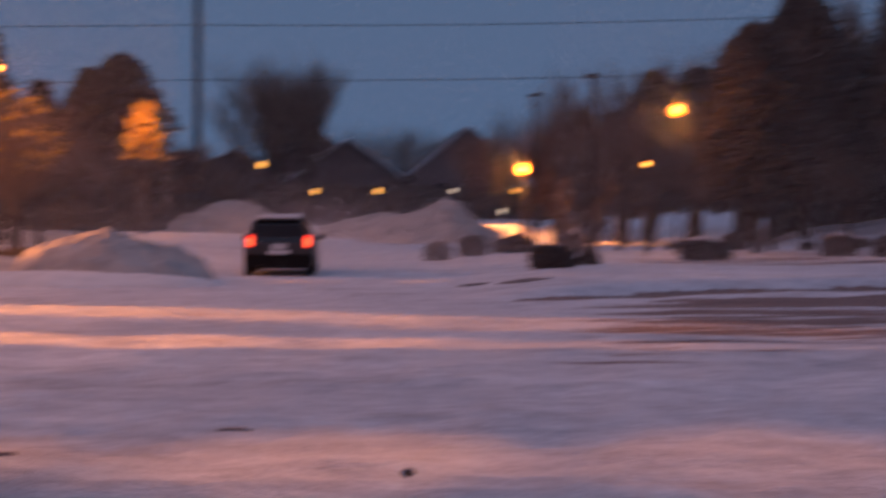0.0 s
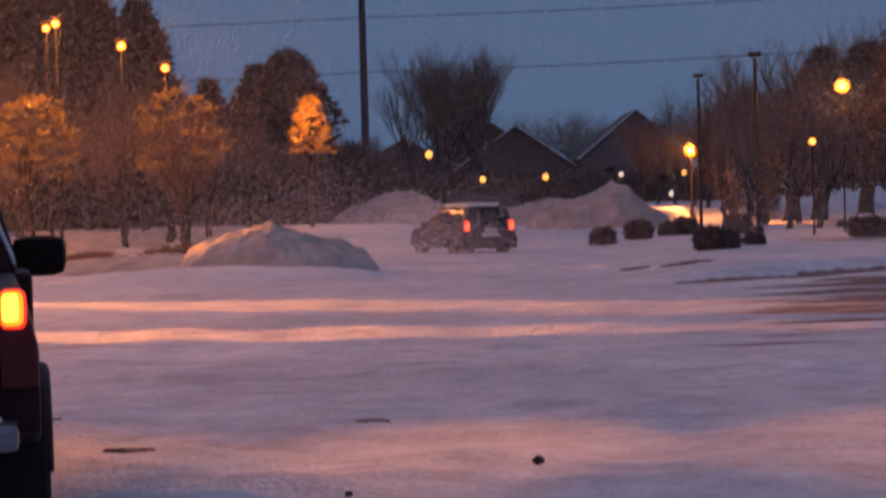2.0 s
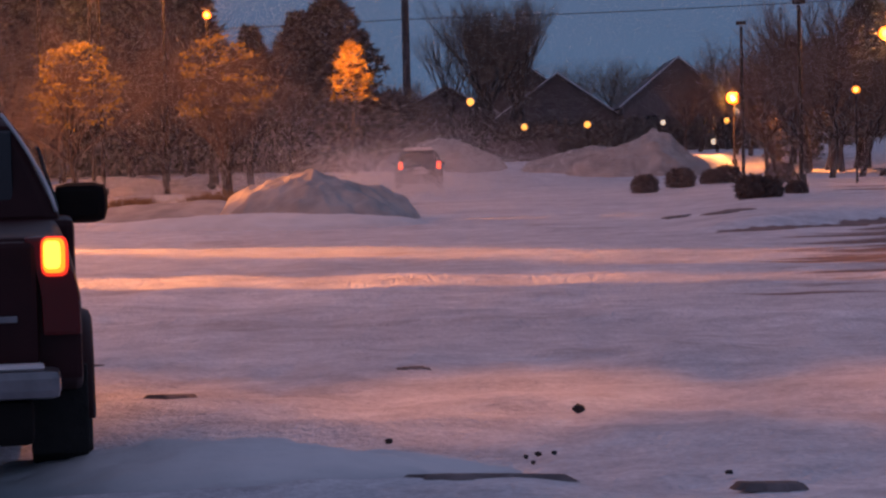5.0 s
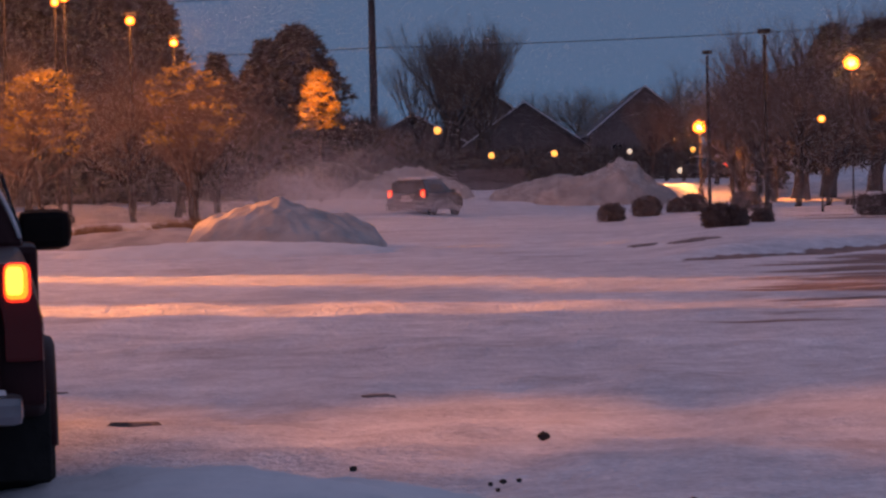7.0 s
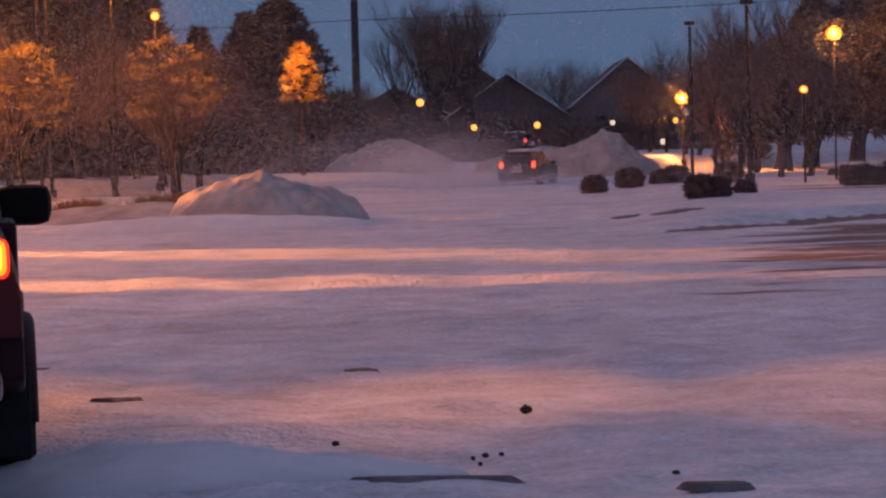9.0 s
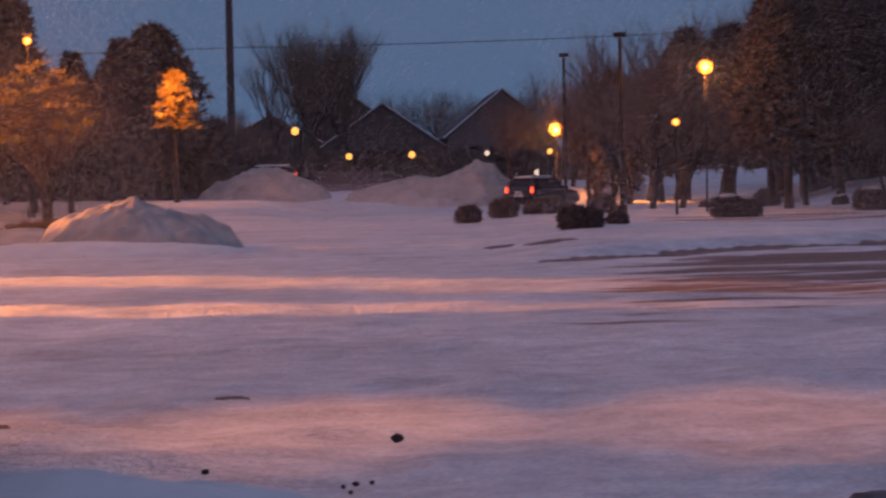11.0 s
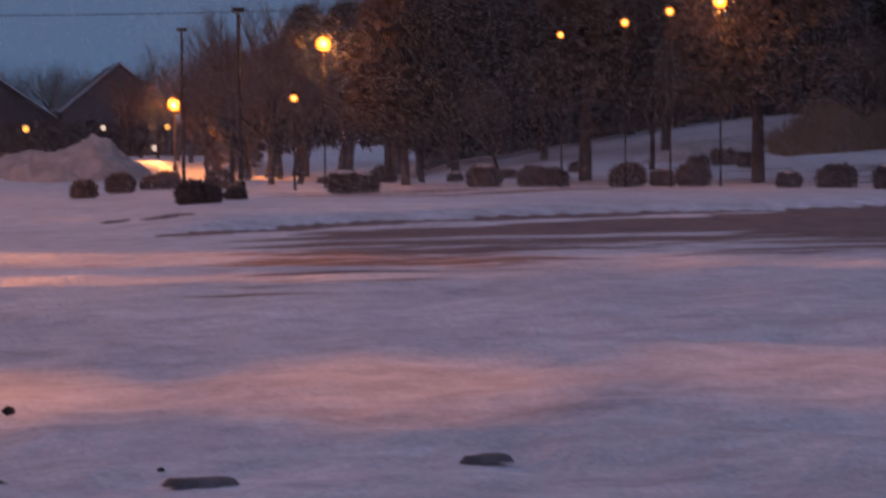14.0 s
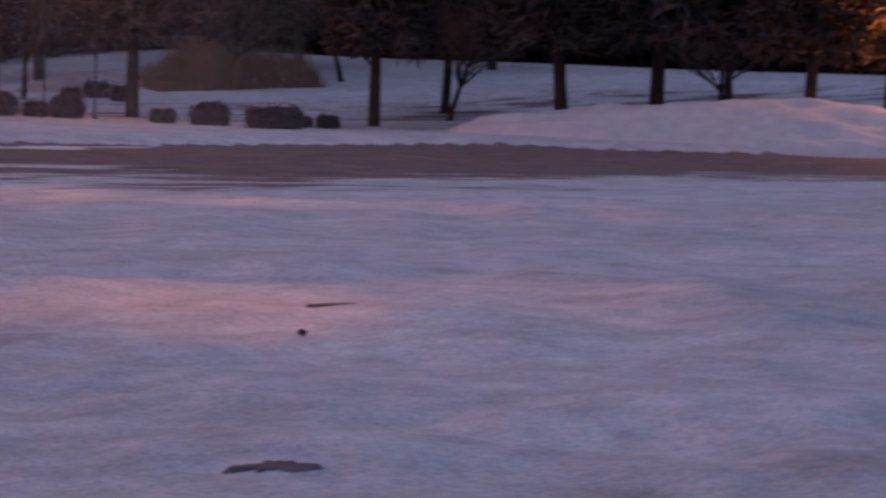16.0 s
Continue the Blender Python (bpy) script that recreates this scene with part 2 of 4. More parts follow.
def sweep(bm, path, r, n=8):
    """One connected tube along a path."""
    path = [Vector(q) for q in path]
    rings = []
    for i, q in enumerate(path):
        d = (path[min(i + 1, len(path) - 1)] - path[max(i - 1, 0)]).normalized()
        t = d.to_track_quat("Z", "Y")
        rings.append([bm.verts.new(q + t @ Vector((r * math.cos(6.2832 * k / n), r * math.sin(6.2832 * k / n), 0))) for k in range(n)])
    for a, b in zip(rings, rings[1:]):
        for k in range(n):
            bm.faces.new((a[k], a[(k + 1) % n], b[(k + 1) % n], b[k]))
    bm.faces.new(rings[0][::-1]), bm.faces.new(rings[-1])
    bmesh.ops.recalc_face_normals(bm, faces=bm.faces)
    return bm


def extrude_profile(bm, pts, x0, x1, inset=0.0, bevel=0.0):
    """A body whose side outline (y, z) is pts, from x0 to x1."""
    a = [bm.verts.new((x0, y, z)) for y, z in pts]
    b = [bm.verts.new((x1, y, z)) for y, z in pts]
    n = len(pts)
    fs = [bm.faces.new(a), bm.faces.new(b[::-1])]
    for i in range(n):
        fs.append(bm.faces.new((a[i], b[i], b[(i + 1) % n], a[(i + 1) % n])))
    bmesh.ops.recalc_face_normals(bm, faces=fs)
    if bevel:
        bmesh.ops.bevel(bm, geom=list({e for f in fs for e in f.edges}), offset=bevel, segments=2, affect="EDGES", profile=0.6)
    return bm


def at(az, d):
    """Plan point at a bearing (degrees right of +y) and a distance."""
    return d * math.sin(radians(az)), d * math.cos(radians(az))


# ---------------------------------------------------------------- the ground
def smooth(x, a, b):
    t = np.clip((x - a) / (b - a), 0, 1)
    return t * t * (3 - 2 * t)


def kerb_distance(az):
    return np.interp(az, [-60, 3, 6.5, 12.8, 21.7, 25, 31, 39, 60], [60, 37, 37.4, 43, 49, 52, 57, 64, 80])


def lie(x, y):
    """Height of the land without its small unevenness."""
    d, az = np.hypot(x, y), np.degrees(np.arctan2(x, y))
    front = smooth(y, 0, 30)
    z = 0.018 * np.clip(d - 70, 0, 180) * front
    z = z + smooth(az, 13, 25) * smooth(d, 77, 112) * 2.6 * front
    k = kerb_distance(az)
    island = smooth(d, k - 0.2, k + 1.6) * smooth(az, 4.5, 8.5) * (1 - smooth(d, k + 34, k + 40)) * front
    z = z + 0.24 * island
    # the lane dips on its way out past the piles
    end = np.interp(az, [5.5, 7.5], [105, 130])
    dip = smooth(az, -1.5, 0.5) * (1 - smooth(az, 13.5, 15.5)) * smooth(d, 78, 84) * (1 - smooth(d, end, end + 8)) * front
    return z - 0.85 * dip * 0.018 * np.clip(d - 70, 0, 60)


def land(x, y):
    """Height of the land."""
    x, y = np.asarray(x, float), np.asarray(y, float)
    d = np.hypot(x, y)
    z = lie(x, y)
    near = np.exp(-((x + 0.2) / 1.6) ** 2 - ((y - 9.2) / 0.5) ** 2) * 0.05
    wob = 0.020 * np.sin(y * 1.7 + 0.6 * np.sin(x * 0.4)) * smooth(d, 6, 12) * (1 - smooth(d, 40, 60))
    wob = wob + 0.012 * np.sin(x * 1.1 + y * 2.3) + 0.05 * np.sin(x * 0.31 + 1) * np.sin(y * 0.23) * smooth(d, 40, 60)
    ridge = 0.05 * np.exp(-((y - (31.6 - 0.55 * x)) / 0.5) ** 2) + 0.05 * np.exp(-((y - (25.2 - 0.16 * x)) / 0.45) ** 2)
    return z + near + wob + ridge * (1 - smooth(x, 3, 9))


def ground():
    az = np.concatenate([np.arange(-180, -20, 5.0), np.arange(-20, 48, 0.14), np.arange(48, 180, 5.0)])
    rad = np.concatenate([np.linspace(1.5, 7, 8), np.geomspace(7.3, 130, 260), np.geomspace(135, 4000, 30)])
    A, R = np.meshgrid(np.radians(az), rad)
    X, Y = R * np.sin(A), R * np.cos(A)
    Z = land(X, Y)
    # churned, uneven snow: waves in many directions, fading with distance
    rnd = np.random.RandomState(12)
    for i in range(26):
        length = 0.35 * 1.085 ** i
        a, ph = rnd.rand() * 6.283, rnd.rand() * 6.283
        wave = np.sin((X * math.cos(a) + Y * math.sin(a)) * 6.283 / length + ph + 1.3 * np.sin(X * 0.9 * math.sin(a) + i))
        Z = Z + 0.0042 * length * wave * (1 - smooth(R, 10 + 5 * length, 18 + 9 * length))
    na, nr = len(az), len(rad)
    verts = np.stack([X.ravel(), Y.ravel(), Z.ravel()], 1).tolist() + [(0, 0, 0)]
    faces = []
    for i in range(nr - 1):
        o = i * na
        faces += [(o + j, o + na + j, o + na + (j + 1) % na, o + (j + 1) % na) for j in range(na)]
    c = len(verts) - 1
    faces += [(c, j, (j + 1) % na) for j in range(na)]
    me = raw_mesh("ground", verts, faces, PACKED, True)
    D = R
    deg = np.degrees(A)
    k = kerb_distance(deg)
    side = smooth(deg, 5.5, 12)
    far = smooth(deg, 20, 28)
    streaky = smooth(D, k - 26 - 5 * far, k - 14 - 4 * far) * (1 - smooth(D, k - 3.2 + 2.6 * far, k - 2.2 + 2.2 * far)) * side
    brown = smooth(D, k - 11 - 11 * far, k - 8 - 8 * far) * (1 - smooth(D, k - 4.5 + 3.5 * far, k - 2.5 + 2.3 * far)) * smooth(deg, 9, 18)
    gutter = smooth(D, k - 1.0, k - 0.6) * (1 - smooth(D, k + 0.1, k + 0.5)) * smooth(deg, 5.5, 7.5)
    # grass poking through, which also darkens the island for shade under the trees
    tufts_and_shade = smooth(D, k + 11, k + 16) * (1 - smooth(D, k + 30, k + 36)) * smooth(deg, 8, 11)
    worn = np.clip(0.40 * tufts_and_shade + 0.60 * streaky + 0.30 * brown + 1.1 * gutter, 0, 1)
    worn = np.concatenate([worn.ravel(), [0]])
    me.attributes.new("worn", "FLOAT", "POINT").data.foreach_set("value", worn.astype(np.float32))
    return tagged(new("ground", me), "snow-covered parking lot with tyre-worn brown patches", "ground", kind="structure")


ground()


def snow_pile(x, y, w, dpt, h, seed, turn=0, peak=(0.0, 0.0), label="heaped snow pile pushed up by a plough", power=0.78, mat=None):
    rnd = np.random.RandomState(seed)
    n = 72
    u = np.linspace(-1, 1, n)
    U, V = np.meshgrid(u, u)
    r = np.hypot(U, V)
    ph = rnd.rand(8) * 6.28
    r2 = np.sqrt((U - peak[0] * (1 - r)) ** 2 + (V - peak[1] * (1 - r)) ** 2 + 0.03) * (1 + 0.10 * np.sin(3 * np.arctan2(V, U) + ph[0]) + 0.06 * np.sin(7 * np.arctan2(V, U) + ph[1]))
    H = np.clip(1 - r2, 0, 1) ** power
    H = H * (1 + 0.06 * np.sin(5 * U + ph[2]) * np.sin(6 * V + ph[3]) + 0.04 * np.sin(13 * U + ph[4]) * np.sin(11 * V + ph[5]))
    lump = np.array([noise.fractal(Vector((a * 4 + seed, b * 4, 0)), 1.0, 2.0, 4) for a, b in zip(U.ravel(), V.ravel())]).reshape(U.shape)
    fine = np.array([noise.turbulence(Vector((a * 9 + seed, b * 9, 2)), 4, False) for a, b in zip(U.ravel(), V.ravel())]).reshape(U.shape)
    H = H * 1.12 + (0.07 * lump + 0.07 * (fine - 0.5)) * np.clip(H * 4, 0, 1)
    H = H * np.clip((1 - r) / 0.14, 0, 1)
    c, s = math.cos(radians(turn)), math.sin(radians(turn))
    LX, LY = U * w / 2, V * dpt / 2
    GX, GY = x + LX * c - LY * s, y + LX * s + LY * c
    z0 = float(land(x, y))
    Z = H * h - 0.15 * np.clip(1 - H * 10, 0, 1) + land(GX, GY) - z0
    verts = np.stack([LX.ravel(), LY.ravel(), Z.ravel()], 1).tolist()
    faces = [(i * n + j, i * n + j + 1, i * n + n + j + 1, i * n + n + j) for i in range(n - 1) for j in range(n - 1)]
    ob = new("snow_mound", raw_mesh("snow_mound", verts, faces, mat or PILED, True))
    ob.matrix_basis = pose(x, y, z0, 0, 0, turn)
    return tagged(ob, label, "snow pile", "snow piles")


def azd(az, d):
    x, y = at(az, d)
    return x, y, float(land(x, y))


# piles of ploughed snow
x, y, z = azd(-4.45, 50.5)
snow_pile(x, y, 5.3, 6.0, 1.22, 3, 10, (-0.15, 0), "large ploughed snow pile with a lamplit crest beside the lane", 0.62)
snow_pile(-1.15, 9.75, 3.0, 1.0, 0.21, 27, 4, (-0.2, -0.25), "low ragged ridge of shovelled snow on the lot", 0.7, SNOW)
x, y, z = azd(-6.2, 46.5)
snow_pile(x, y, 8.5, 4.0, 0.32, 29, -4, (0, 0), "wide low apron of smooth snow before the ploughed pile", 0.55, SNOW)
x, y, z = azd(-8.0, 54)
snow_pile(x, y, 9.0, 5.0, 0.5, 5, 0, (0, 0), "low ploughed snow ridge along the edge of the lot")
x, y, z = azd(-1.0, 112)
snow_pile(x, y, 7.8, 6.0, 1.75, 8, 0, (0, 0), "tall rounded snow pile at the far end of the lane")
x, y, z = azd(4.7, 109)
snow_pile(x, y, 8.4, 6.0, 2.15, 11, 0, (0.25, 0), "tall snow pile with a sharp crest beside the far lamp")
x, y, z = azd(3.0, 111)
snow_pile(x, y, 7, 5.0, 1.3, 12, 0, (0.3, 0), "low snow pile beside a taller one")
x, y, z = azd(-10.2, 84)
snow_pile(x, y, 9.0, 5.0, 0.77, 15, 0, (0, 0), "lamplit snow bank under the bare trees")
x, y, z = azd(-13.0, 80)
snow_pile(x, y, 9.0, 5.0, 0.70, 16, 0, (0, 0), "lamplit snow bank under the bare trees")
x, y, z = azd(-7.0, 92)
snow_pile(x, y, 9.0, 5.0, 0.63, 18, 0, (0, 0), "lamplit snow bank under the bare trees")
x, y, z = azd(41.0, 70)
snow_pile(x, y, 22.0, 8.0, 1.6, 21, -40, (0.1, 0.1), "long ploughed snow bank along the kerb, lit warm", 0.7, SNOW)


x, y, z = azd(41.4, 71)
snow_pile(x, y, 3.0, 2.2, 1.5, 33, 0, (0, 0), "snow-buried bush beside the kerb bank", 0.5, SNOW)
x, y, z = azd(22.3, 92)
snow_pile(x, y, 7.0, 4.0, 0.7, 35, 0, (0, 0), "low drift of snow on the slope")


# ---------------------------------------------------------------- trees
def limb(verts, faces, a, b, r0, r1, n=4):
    d = (b - a)
    if d.length < 1e-5:
        return
    q = d.to_track_quat("Z", "Y")
    o = len(verts)
    for p, r in ((a, r0), (b, r1)):
        for k in range(n):
            t = 6.2832 * k / n
            verts.append(p + q @ Vector((r * math.cos(t), r * math.sin(t), 0)))
    faces.extend([(o + k, o + (k + 1) % n, o + n + (k + 1) % n, o + n + k) for k in range(n)])


def bare_tree_meshes(seed, height, spread, levels=5, dense=4, stout=0.021):
    rnd = random.Random(seed)
    tv, tf, cv, cf = [], [], [], []

    def grow(p, d, length, r, level):
        steps = 3 if level < 2 else 2
        for s in range(steps):
            bend = Vector((rnd.gauss(0, 0.12), rnd.gauss(0, 0.12), rnd.gauss(0.05, 0.06)))
            d2 = (d + bend).normalized()
            q = p + d2 * length / steps
            r1 = r * (0.82 if level < 2 else 0.75)
            limb(*((tv, tf) if level < 2 else (cv, cf)), p, q, r, r1, 7 if level == 0 else (4 if level < 3 else 3))
            p, d, r = q, d2, r1
            if level < levels and (level > 0 or s > 0):
                for _ in range(rnd.choice((1, 2)) if level else dense):
                    ang = rnd.random() * 6.283
                    side = Vector((math.cos(ang), math.sin(ang), rnd.uniform(0.15, 0.9) * (1.4 - spread)))
                    grow(p.copy(), (d * (1.1 - spread * 0.5) + side * spread * 1.2).normalized(), length * rnd.uniform(0.5, 0.78), r * 0.62, level + 1)
        if level < levels:
            grow(p.copy(), d, length * 0.62, r * 0.8, level + 1)

    grow(Vector((0, 0, -0.2)), Vector((0, 0, 1)), height * 0.36, height * stout, 0)
    return raw_mesh("trunk", tv, tf, BARK, True), raw_mesh("crown", cv, cf, TWIG)


def evergreen_meshes(seed, height, width, clumps=900, start=0.15, mat=None, slim=1.0):
    rnd = random.Random(seed)
    tv, tf, cv, cf = [], [], [], []
    limb(tv, tf, Vector((0, 0, -0.2)), Vector((0, 0, height * 0.55)), height * 0.022, height * 0.012, 8)
    limb(tv, tf, Vector((0, 0, height * 0.55)), Vector((0, 0, height * 0.95)), height * 0.012, 0.02, 6)
    for i in range(46):
        h = height * rnd.uniform(start, 0.95)
        ang = rnd.random() * 6.283
        reach = width * 0.5 * (1 - ((h / height - start) / (1 - start)) ** slim * 0.9)
        limb(tv, tf, Vector((0, 0, h)), Vector((reach * math.cos(ang), reach * math.sin(ang), h + reach * rnd.uniform(-0.15, 0.35))), 0.05, 0.015, 4)
    lobes = [rnd.random() * 6.283 for _ in range(3)]
    for i in range(clumps):
        f = rnd.random() ** 0.85
        h = height * (start + (1 - start) * f)
        ang = rnd.random() * 6.283
        env = (1 - f ** (1.6 * slim)) * 0.92 + 0.08
        env *= 0.78 + 0.22 * math.sin(2 * ang + lobes[0] + 5 * f) * math.sin(9 * f + lobes[1])
        r = width * 0.5 * env * math.sqrt(rnd.uniform(0.15, 1.0))
        c = Vector((r * math.cos(ang), r * math.sin(ang), h))
        size = height * rnd.uniform(0.03, 0.065)
        for k in range(9):
            d = Vector((rnd.gauss(0, 1) + 0.7 * math.cos(ang), rnd.gauss(0, 1) + 0.7 * math.sin(ang), rnd.gauss(0, 0.7))).normalized()
            n = d.cross(Vector((rnd.gauss(0, 1), rnd.gauss(0, 1), rnd.gauss(0, 1)))).normalized() * size * 0.16
            o = len(cv)
            cv.extend([c - n, c + n, c + d * size * rnd.uniform(0.7, 1.3)])
            cf.append((o, o + 1, o + 2))
    return raw_mesh("trunk", tv, tf, BARK, True), raw_mesh("crown", cv, cf, mat or NEEDLE)


def tree(meshes, az, d, turn, scale, label, category, group):
    x, y, z = azd(az, d)
    ob = thing(category.replace(" ", "_"), x, y, z, turn, label, category, group)
    ob.scale = (scale, scale, scale)
    part("trunk", meshes[0], None, ob)
    part("crown", meshes[1], None, ob)
    return ob


BARE = [bare_tree_meshes(s, 8.0, sp, 5, 5) for s, sp in ((2, 0.62), (7, 0.5), (13, 0.75))]
STOUT = [bare_tree_meshes(s, 8.0, sp, 5, 5, 0.040) for s, sp in ((3, 0.5), (8, 0.4))]
POPLAR = bare_tree_meshes(23, 10.0, 0.22, 5, 4)
PINE = [evergreen_meshes(s, 10.0, w, 1500, st, None, sl) for s, w, st, sl in ((1, 6.4, 0.05, 2.0), (4, 7.4, 0.08, 2.8), (9, 6.0, 0.04, 1.6))]
PINE_MID = [evergreen_meshes(s, 10.5, w, 1500, 0.19, None, sl) for s, w, sl in ((51, 6.4, 2.2), (53, 7.0, 2.8), (57, 6.0, 1.8))]
PINE_HIGH = [evergreen_meshes(s, 11.0, w, 2300, 0.25, None, 2.6) for s, w in ((41, 6.5), (43, 5.6))]
LEAFY = evergreen_meshes(31, 7.0, 3.0, 170, 0.56, DRYLEAF, 1.7)

def leaf_clumps(seed, height, n):
    """Dry leaves that still hang in flat clusters on the upper boughs of a bare tree."""
    rnd = random.Random(seed)
    v, f = [], []
    for i in range(n):
        a, e = rnd.random() * 6.283, rnd.uniform(-0.7, 1.0)
        r = math.sqrt(1 - e * e) * rnd.uniform(0.55, 1.0)
        c = Vector((r * height * 0.27 * math.cos(a), r * height * 0.27 * math.sin(a), height * (0.58 + 0.26 * e)))
        for k in range(16):
            p = c + Vector((rnd.gauss(0, 0.17), rnd.gauss(0, 0.17), rnd.gauss(0, 0.06)))
            d = Vector((rnd.gauss(0, 1), rnd.gauss(0, 1), rnd.gauss(-0.3, 0.5))).normalized() * 0.17
            w = d.cross(Vector((rnd.gauss(0, 1), rnd.gauss(0, 1), 1))).normalized() * 0.06
            o = len(v)
            v.extend([p - w, p + w, p + d])
            f.append((o, o + 1, o + 2))
    return raw_mesh("dry_leaves", v, f, DRYLEAF)


G = "trees round the lot"
LB = "bare deciduous tree with frosted twigs standing in snow"
LP = "dark evergreen pine with dense needles in snow"
LEFT_BARE = [(-12.2, 78, 0.8), (-6.85, 70, 0.66), (-8.6, 82, 0.85), (-14.2, 84, 0.95), (-5.2, 95, 0.75), (-3.9, 112, 0.7), (-2.4, 125, 0.8), (-16, 80, 1.0), (-6.3, 88, 0.98),
             (-7.2, 90, 1.0), (-11.5, 96, 1.2), (-9.6, 94, 1.15), (-13.2, 96, 1.3), (-4.6, 120, 0.9), (-2.9, 140, 0.8), (-1.2, 150, 0.7), (-3.3, 130, 0.7), (-8.0, 104, 1.3)]
for i, (az, d, s) in enumerate(LEFT_BARE):
    tree(BARE[i % 3], az, d, i * 67, s, LB, "bare tree", G)
tree(LEAFY, -3.4, 105, 40, 0.95, "tree holding dry yellow leaves lit by an unseen lamp", "leafy tree", G)
for az, d, s, seed, n in ((-11.0, 74, 0.86, 5, 90), (-7.0, 80, 0.92, 6, 70)):
    leafy = tree(BARE[seed % 3], az, d, 20 * seed, s, "bare tree with a few dry leaves caught by orange lamplight", "bare tree", G)
    part("dry_leaves", leaf_clumps(seed, 8.0, n), None, leafy, "clusters of dry yellow-brown leaves")["kind"] = "stuff"
for i, (az, d, s) in enumerate([(-9.6, 112, 1.35), (-12.3, 114, 1.6), (-8.1, 116, 1.25), (-14.8, 108, 1.6), (-4.0, 118, 0.98), (-4.9, 122, 0.92), (-17, 104, 1.6), (-11, 116, 1.5), (-6.2, 124, 0.85)]):
    tree(PINE[i % 3], az, d, i * 50, s, LP, "pine tree", G)
for i, (az, d, s) in enumerate([(0.2, 190, 1.5), (0.9, 195, 1.65), (-0.5, 200, 1.35), (1.5, 200, 1.45), (-1.6, 180, 0.9), (2.9, 230, 1.35), (3.9, 235, 1.5), (4.6, 240, 1.3), (2.2, 240, 1.2), (5.4, 240, 1.0), (-2.6, 190, 0.9), (0.5, 205, 1.6), (3.4, 245, 1.1), (1.2, 190, 1.5), (4.2, 250, 1.2), (-0.15, 192, 1.5), (0.45, 188, 1.55), (0.7, 198, 1.7), (1.35, 194, 1.6), (-0.3, 210, 1.4)]):
    tree(POPLAR if i < 4 or i == 11 or i > 14 else BARE[i % 3], az, d, i * 77, s, "bare tree with fine upright branches behind the houses" if i < 4 or i > 14 else LB, "bare tree", G)
RIGHT_PINE = [(8.9, 132, 0.8), (10.9, 118, 0.92), (9.9, 122, 0.72), (12.1, 112, 0.9), (13.2, 108, 1.0), (15.0, 106, 1.2), (14.1, 111, 1.08), (17.5, 108, 0.92),
              (18.7, 110, 1.3), (20.0, 112, 1.35), (21.4, 112, 1.4), (22.8, 114, 1.3)] + [(24.0 + 1.25 * k, 116 + (k * 5) % 9, 1.35 + 0.05 * ((k * 7) % 5)) for k in range(19)]
RIGHT_PINE += [(14.5 + 1.7 * k, 132 + (k * 3) % 7, 1.4 if k > 2 else 1.1) for k in range(19)]
for i, (az, d, s) in enumerate(RIGHT_PINE):
    tree((PINE_MID if az < 24 and d < 130 else PINE)[(i * 2 + i // 3) % 3], az, d, i * 83, s, LP, "pine tree", G)
for i, (az, d, s) in enumerate([(7.3, 135, 0.9), (6.8, 140, 0.75), (8.2, 120, 1.0), (9.3, 109, 1.05), (8.8, 110, 1.0), (9.9, 92, 1.0), (10.7, 94, 1.0), (12.2, 93, 1.0), (14.2, 82, 0.9), (16.4, 78, 0.6), (20.6, 86, 0.85), (26.3, 92, 0.8), (32.4, 80, 0.8), (10.2, 112, 1.15), (40.1, 84, 0.8), (29.4, 96, 0.9), (5.9, 138, 0.85), (6.3, 142, 1.0), (7.7, 138, 1.1), (6.0, 150, 0.95), (7.1, 150, 1.2), (8.5, 120, 1.15), (9.2, 116, 1.35), (9.9, 118, 1.5), (10.7, 120, 1.55), (12.0, 124, 1.75), (13.6, 126, 1.8), (16.6, 116, 1.75), (17.5, 120, 1.85), (18.4, 118, 1.75), (20.6, 124, 1.9), (22.0, 128, 1.9)]):
    tree(STOUT[i % 2] if i > 20 else BARE[i % 3], az, d, i * 57, s, LB, "bare tree", G)
for i, (az, d, s, lean) in enumerate([(13.7, 75, 0.74, 1), (18.75, 78, 1.12, -1), (23.55, 74, 1.05, 0), (15.1, 98, 0.94, 2), (17.6, 99, 0.85, 0), (21.0, 96, 1.0, 1), (25.2, 100, 1.05, 0), (30.3, 73, 0.95, -2), (32.3, 84, 0.9, 2),
                                       (35.6, 74, 1.1, 7), (38.2, 76, 1.3, -2), (40.2, 92, 0.9, 1), (42.4, 74, 1.05, -3), (44.6, 84, 1.1, 2), (28.2, 102, 1.05, -2), (33.6, 104, 1.1, 1)]):
    ob = tree(PINE_HIGH[i % 2], az, d, i * 61, s, "tall pine with a bare lower trunk on the snowy slope", "pine tree", G)
    ob.rotation_euler = (0, radians(-lean), radians(i * 61 if lean < 5 else 10))


